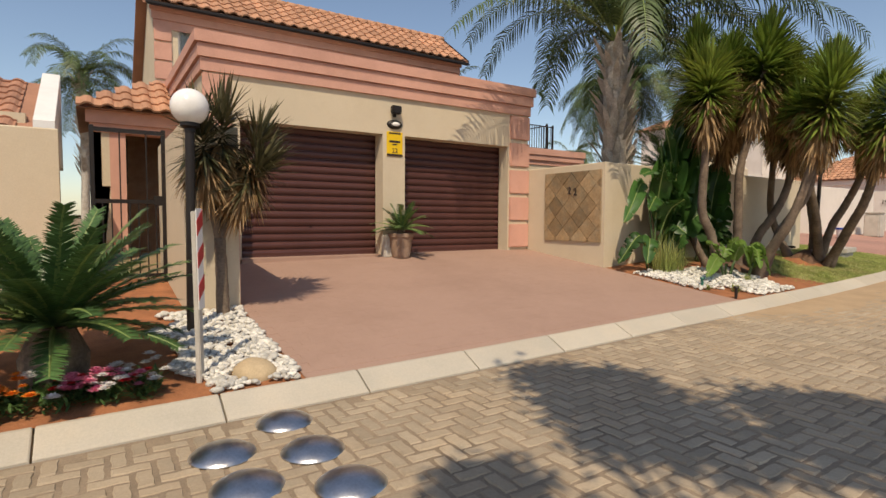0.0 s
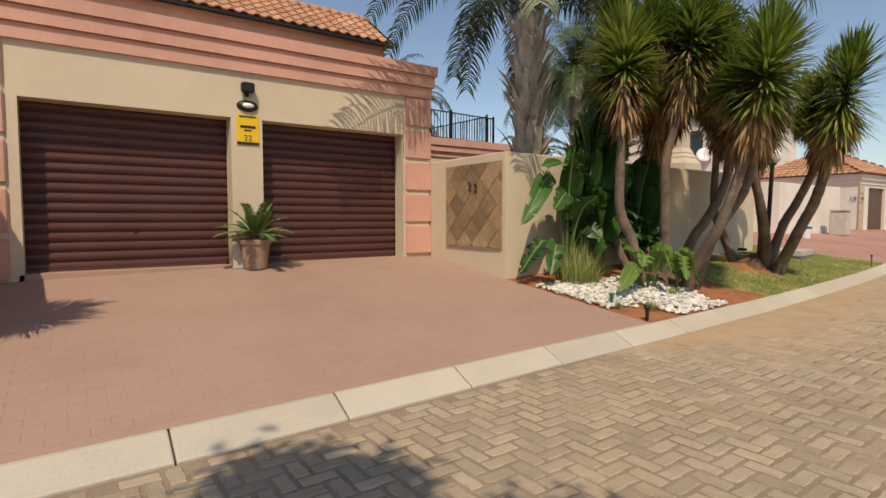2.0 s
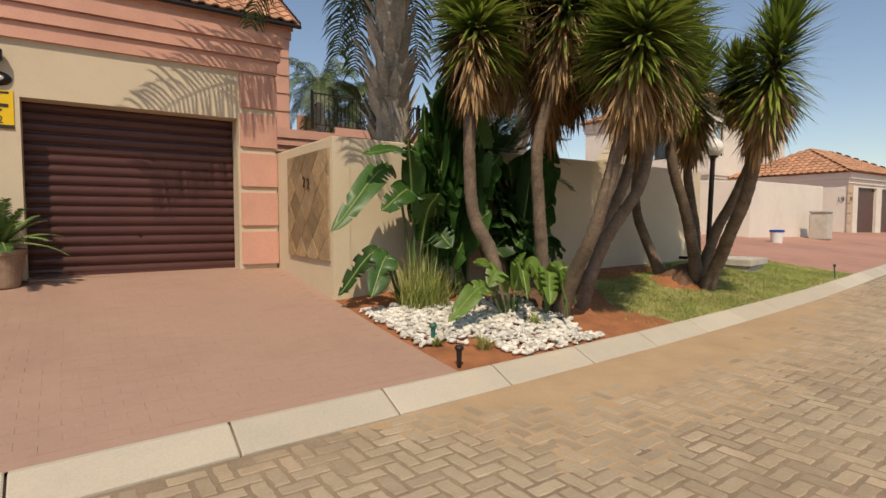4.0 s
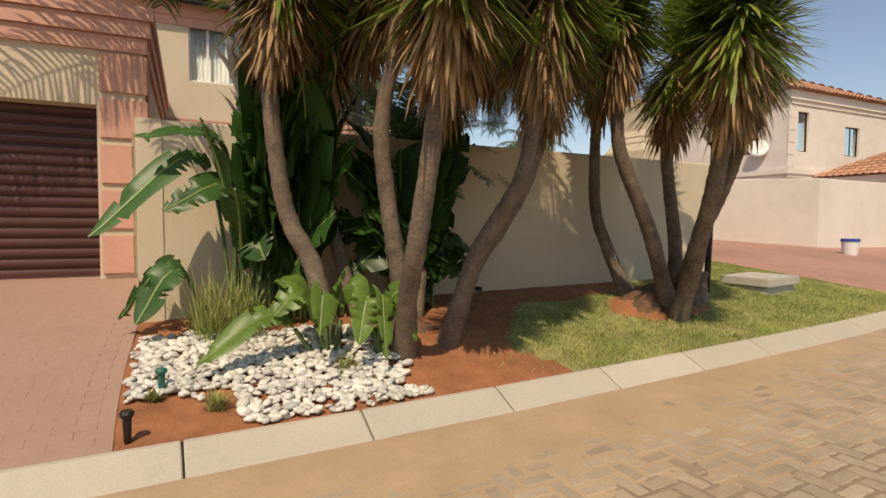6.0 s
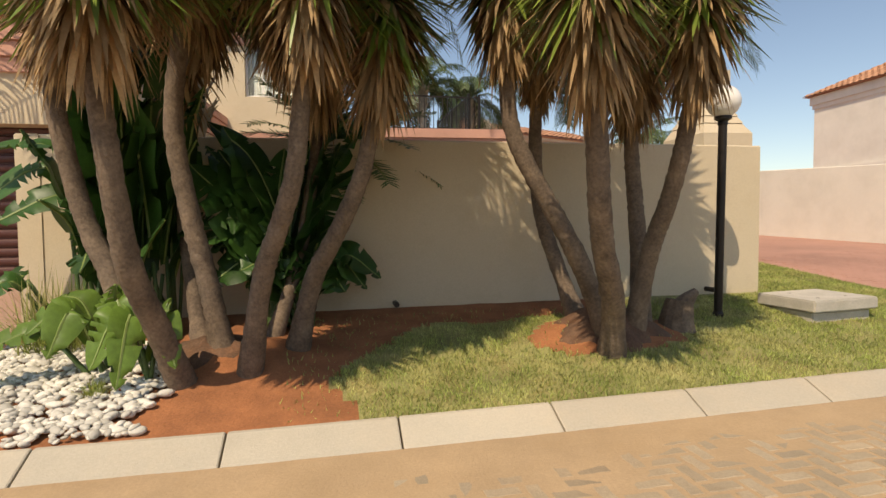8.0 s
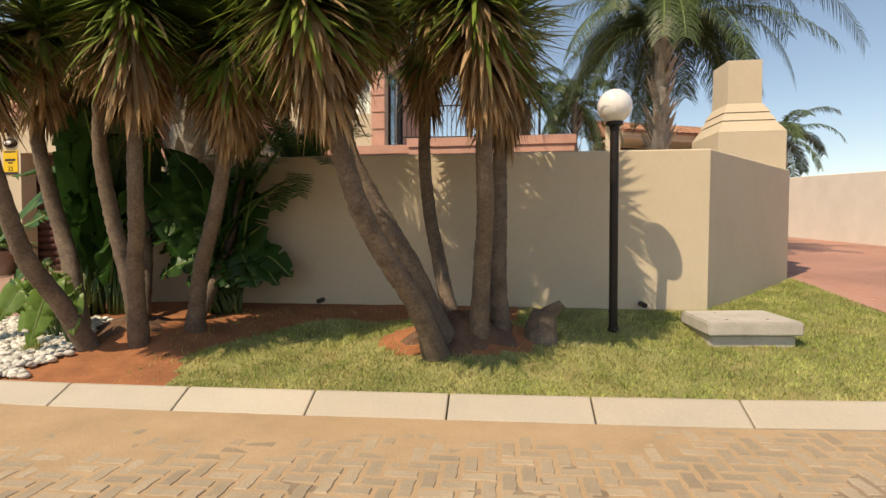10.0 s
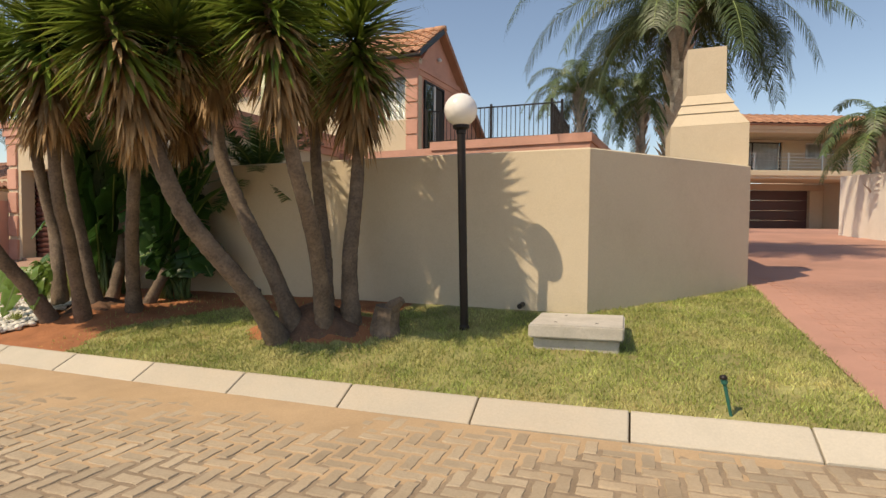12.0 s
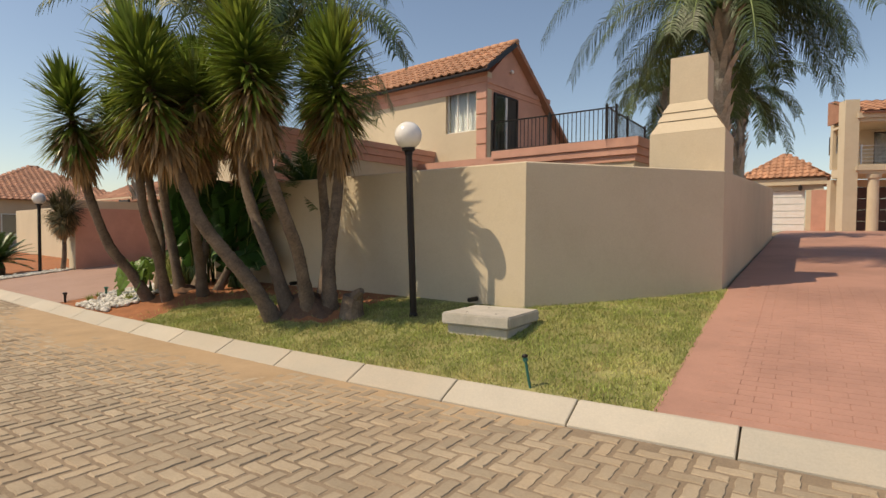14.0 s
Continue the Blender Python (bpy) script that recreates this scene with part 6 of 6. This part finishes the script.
for k in range(5):
    part("rail", boxes([(0.3, 5.2, -0.06, -0.03, 3.3 + k * 0.17, 3.325 + k * 0.17)]), M_STEEL, fh)
for k in range(5):
    part("rail_post", boxes([(0.35 + k * 1.2, 0.39 + k * 1.2, -0.07, -0.02, 3.16, 4.05)]), M_STEEL, fh)
solid("roof", [(0.3, -0.35, 5.46), (7.2, -0.35, 5.46), (7.2, 3.0, 6.6), (0.3, 3.0, 6.6), (0.3, -0.35, 5.4), (7.2, -0.35, 5.4), (7.2, 3.0, 5.45), (0.3, 3.0, 5.45)],
      [(0, 1, 2, 3), (7, 6, 5, 4), (0, 4, 5, 1), (1, 5, 6, 2), (2, 6, 7, 3), (3, 7, 4, 0)], M_TILE_OLD, fh)
tile_roof("roof_tiles", (0.3, -0.38, 5.47), (1, 0, 0), (0, 3.35, 1.14), 6.9, 3.5, M_TILE, fh)
lift_box("wing_wall", M_CREAM, 6.51, 9.5, 2.0, 8.0, -0.3, 5.5, fh)

# low house with a white garage door beside it
wh = thing("house", (14.0, 34.1, 1.4), "low cream house with a white garage door and tiled hip roof", "house", "neighbouring houses")
panel_wall("front_wall", facing(0.0, 0.0, 0), 3.58, -0.5, 2.75, 0.3, [(0.7, 2.85, -0.5, 2.15)], M_CREAM, wh)
lift_box("side_wall", M_CREAM, 3.28, 3.58, 0.31, 6.0, -0.5, 2.75, wh)
for k in range(6):
    part("door_panel", boxes([(0.72, 2.83, 0.12, 0.16, 0.02 + k * 0.355, 0.37 + k * 0.355)], bevel=0.02), M_WHITE, wh)
for k in range(5):
    part("quoin", boxes([(3.2, 3.6, -0.03, 0.02, 0.05 + k * 0.5, 0.5 + k * 0.5)], bevel=0.012), M_CREAM, wh)
lift_box("fascia", M_CREAM, -0.1, 3.75, -0.15, 0.0, 2.4, 2.76, wh, 0.02)
hip_roof(wh, 0.0, 3.6, 0.0, 7.0, 2.8, 1.5, 0.25, M_TILE)
wl = thing("wall_lantern", (17.15, 34.07, 3.45), "small dark wall lantern beside the white garage door", "wall light")
part("lantern", lathe([(0.02, 0), (0.08, 0.05), (0.09, 0.22), (0.03, 0.3)], 8, (0, -0.1)), M_BLACK, wl)
part("bracket", boxes([(-0.02, 0.02, -0.12, 0.03, 0.28, 0.32)]), M_BLACK, wl)
bl = tagged(ob_from(boxes([(17.62, 19.2, 33.0, 33.2, 0.8, 3.4)]), "wall_back", M_PINK), "red-brown screen wall between two houses", "wall", kind="structure")

# wall on the far side of the drive
wall_b = boundary("wall_opposite", (19.6, 23.2), (21.9, 10.0), 0.2, 3.25, 2.6, "pale plastered wall along the far side of the drive", M_NEARWHITE)
wall_c = boundary("wall_opposite_street", (21.902, 10.0), (27.6, 10.1), 0.0, 2.6, 2.6, "white plastered wall facing the street", M_NEARWHITE)

# two-storey house beyond it
rh = thing("house", (31, 16.7, 0.8), "cream double-storey house with a satellite dish and tiled roof", "house", "neighbouring houses")
panel_wall("west_wall", facing(0, 8.3, -90), 8.3, -0.5, 6.6, 0.3, [(4.6, 6.8, 3.9, 5.6)], M_NEARWHITE, rh)
panel_wall("south_wall", facing(0.302, 0, 0), 8.0, -0.5, 6.6, 0.3, [(0.35, 1.15, 3.9, 5.7), (4.0, 5.2, 3.9, 5.3)], M_NEARWHITE, rh)
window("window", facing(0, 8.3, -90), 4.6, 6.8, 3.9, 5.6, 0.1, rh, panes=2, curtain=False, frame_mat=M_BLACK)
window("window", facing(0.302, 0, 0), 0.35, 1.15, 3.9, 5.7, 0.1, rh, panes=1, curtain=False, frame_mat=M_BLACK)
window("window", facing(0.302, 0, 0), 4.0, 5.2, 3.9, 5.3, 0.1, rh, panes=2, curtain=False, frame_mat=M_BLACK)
moulding("string_course", facing(0, 8.3, -90), 8.3, [(0.06, 2.7, 2.85), (0.12, 2.86, 3.1)], M_NEARWHITE, rh)
moulding("string_course", facing(0.002, 0, 0), 8.3, [(0.06, 2.7, 2.85), (0.12, 2.86, 3.1)], M_NEARWHITE, rh)
moulding("eave_band", facing(0, 8.3, -90), 8.3, [(0.06, 6.0, 6.2), (0.14, 6.2, 6.6)], M_NEARWHITE, rh)
moulding("eave_band", facing(0.002, 0, 0), 8.3, [(0.06, 6.0, 6.2), (0.14, 6.2, 6.6)], M_NEARWHITE, rh)
for k in range(5):
    part("quoin", boxes([(-0.03, 0.45, -0.03, 0.02, 3.15 + k * 0.56, 3.68 + k * 0.56)], bevel=0.012), M_NEARWHITE, rh)
hip_roof(rh, 0.0, 8.3, 0.0, 8.3, 6.62, 2.2, 0.35, M_TILE)
ds = thing("satellite_dish", (30.85, 18.0, 4.9), "white satellite dish on the wall of the house", "dish")
ds.rotation_euler = (radians(70), 0, radians(-60))
part("reflector", lathe([(0.02, 0.0), (0.25, 0.03), (0.42, 0.1), (0.43, 0.1), (0.43, 0.11), (0.25, 0.05), (0.02, 0.02)], 28), M_WHITE, ds, smooth=True)
part("arm", tube([(0, -0.3, 0.05), (0, -0.15, 0.35), (0, 0, 0.45)], [0.015, 0.015, 0.015], 6), M_CONC, ds)
part("mount", tube([(0, 0, 0), (0, -0.1, -0.25)], [0.03, 0.03], 8), M_CONC, ds)

# garage house numbered 19
nh = thing("house", (33.1, 11.2, 0.5), "low cream garage house with brown doors and a tiled hip roof", "house", "neighbouring houses")
panel_wall("west_wall", facing(0, 5.3, -90), 5.3, -0.5, 3.0, 0.3, [], M_NEARWHITE, nh)
panel_wall("front_wall", facing(0.302, 0, 0), 7.0, -0.5, 3.0, 0.3, [(0.9, 3.2, -0.5, 2.35), (3.9, 6.2, -0.5, 2.35)], M_NEARWHITE, nh)
for xa in (1.2, 4.2):
    d = new("garage_door")
    d.parent = nh
    for k in range(6):
        part("plank", boxes([(xa + k * 0.385, xa + k * 0.385 + 0.375, 0.12, 0.16, -0.3, 2.4)]), M_DOOR, d)
moulding("eave_band", facing(0, 5.3, -90), 5.3, [(0.05, 2.5, 2.7), (0.14, 2.72, 3.0)], M_NEARWHITE, nh)
moulding("eave_band", facing(0.002, 0, 0), 7.3, [(0.05, 2.5, 2.7), (0.14, 2.72, 3.0)], M_NEARWHITE, nh)
for k in range(5):
    part("quoin", boxes([(-0.05, 0.5, -0.05, 0.02, 0.2 + k * 0.46, 0.63 + k * 0.46)], bevel=0.012), M_TAN, nh)
hip_roof(nh, 0.0, 7.3, 0.0, 5.3, 3.02, 1.5, 0.3, M_TILE)
text_ob("number", "19", 0.32, Matrix.Translation((-0.06, 0.25, 1.75)) @ pose(0, 0, 0, 90, 0, -90), M_INK, nh)
text_ob("number", "19", 0.32, Matrix.Translation((0.22, -0.06, 1.75)) @ pose(0, 0, 0, 90, 0, 0), M_INK, nh)

# bin and bucket by the wall
bn = thing("refuse_bin", (25.7, 9.4, ground_z(25.7, 9.4)), "grey upright refuse bin standing by a white wall", "bin")
part("bin_body", boxes([(-0.28, 0.28, -0.28, 0.28, 0.0, 0.95)], bevel=0.04), M_CONC, bn)
part("lid", boxes([(-0.3, 0.3, -0.3, 0.3, 0.955, 1.03)], bevel=0.03), M_CONC, bn)
bk = thing("bucket", (21.35, 8.9, ground_z(21.35, 8.9)), "white bucket with a blue lid on the paving", "bucket")
part("pail", lathe([(0.15, 0), (0.19, 0.34), (0.2, 0.36)], 20), M_WHITE, bk)
part("lid", lathe([(0.205, 0.361), (0.205, 0.42), (0.19, 0.43)], 20), M_BLUE, bk)

# neighbouring house behind the left wall
lh = thing("house", (-13, 10.5, 0.2), "low neighbouring house with a weathered tile roof and white parapet", "house", "neighbouring houses")
lift_box("front_wall", M_CREAM, 0.0, 10.4, 0.0, 0.3, -0.5, 2.6, lh)
lift_box("end_wall", M_CREAM, 10.1, 10.4, 0.31, 6.0, -0.5, 2.6, lh)
tile_roof("roof_tiles", (-0.5, -0.3, 2.3), (1, 0, 0), (0, 2.3, 1.15), 11.0, 2.57, M_TILE_OLD, lh)
solid("roof", [(-0.5, -0.3, 2.3), (10.5, -0.3, 2.3), (10.5, 2.0, 3.45), (-0.5, 2.0, 3.45), (-0.5, 4.3, 2.3), (10.5, 4.3, 2.3)], [(0, 1, 2, 3), (3, 2, 5, 4), (0, 3, 4), (1, 5, 2), (0, 4, 5, 1)], M_TILE_OLD, lh)
solid("parapet", [(10.52, -0.45, 1.9), (10.78, -0.45, 1.9), (10.78, -0.45, 2.45), (10.52, -0.45, 2.45), (10.52, 2.0, 1.9), (10.78, 2.0, 1.9), (10.78, 2.0, 3.65), (10.52, 2.0, 3.65)],
      [(0, 1, 2, 3), (7, 6, 5, 4), (0, 4, 5, 1), (1, 5, 6, 2), (2, 6, 7, 3), (3, 7, 4, 0)], M_WHITE, lh)

# houses far down the street, to the left of the last views
for hx, hy, w, lab in ((-30, 6.5, 9, "grey plastered house with a dark hipped roof down the street"),):
    dh = thing("house", (hx, hy, 0.0), lab, "house", "neighbouring houses")
    lift_box("body", M_TAN, 0, w, 0, 9, -0.5, 3.0, dh)
    hip_roof(dh, 0, w, 0, 9, 3.0, 2.4, 0.4, M_TILE_OLD)
    window("window", facing(w, 1.0, 90), 1.0, 3.0, 1.0, 2.2, -0.05, dh, panes=2)

# single pavers nearest the walk
for at, tilt, turn in near:
    o = new("paver", me_h)
    o.parent = bed
    o.matrix_basis = Matrix.Translation(at) @ Euler((tilt[1], -tilt[0], turn)).to_matrix().to_4x4()

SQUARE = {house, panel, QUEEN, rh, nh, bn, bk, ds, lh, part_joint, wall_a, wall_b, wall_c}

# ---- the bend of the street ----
# The street plan is swung gently towards the houses and raised along +x to fit the camera's view; the house block stays
# square.
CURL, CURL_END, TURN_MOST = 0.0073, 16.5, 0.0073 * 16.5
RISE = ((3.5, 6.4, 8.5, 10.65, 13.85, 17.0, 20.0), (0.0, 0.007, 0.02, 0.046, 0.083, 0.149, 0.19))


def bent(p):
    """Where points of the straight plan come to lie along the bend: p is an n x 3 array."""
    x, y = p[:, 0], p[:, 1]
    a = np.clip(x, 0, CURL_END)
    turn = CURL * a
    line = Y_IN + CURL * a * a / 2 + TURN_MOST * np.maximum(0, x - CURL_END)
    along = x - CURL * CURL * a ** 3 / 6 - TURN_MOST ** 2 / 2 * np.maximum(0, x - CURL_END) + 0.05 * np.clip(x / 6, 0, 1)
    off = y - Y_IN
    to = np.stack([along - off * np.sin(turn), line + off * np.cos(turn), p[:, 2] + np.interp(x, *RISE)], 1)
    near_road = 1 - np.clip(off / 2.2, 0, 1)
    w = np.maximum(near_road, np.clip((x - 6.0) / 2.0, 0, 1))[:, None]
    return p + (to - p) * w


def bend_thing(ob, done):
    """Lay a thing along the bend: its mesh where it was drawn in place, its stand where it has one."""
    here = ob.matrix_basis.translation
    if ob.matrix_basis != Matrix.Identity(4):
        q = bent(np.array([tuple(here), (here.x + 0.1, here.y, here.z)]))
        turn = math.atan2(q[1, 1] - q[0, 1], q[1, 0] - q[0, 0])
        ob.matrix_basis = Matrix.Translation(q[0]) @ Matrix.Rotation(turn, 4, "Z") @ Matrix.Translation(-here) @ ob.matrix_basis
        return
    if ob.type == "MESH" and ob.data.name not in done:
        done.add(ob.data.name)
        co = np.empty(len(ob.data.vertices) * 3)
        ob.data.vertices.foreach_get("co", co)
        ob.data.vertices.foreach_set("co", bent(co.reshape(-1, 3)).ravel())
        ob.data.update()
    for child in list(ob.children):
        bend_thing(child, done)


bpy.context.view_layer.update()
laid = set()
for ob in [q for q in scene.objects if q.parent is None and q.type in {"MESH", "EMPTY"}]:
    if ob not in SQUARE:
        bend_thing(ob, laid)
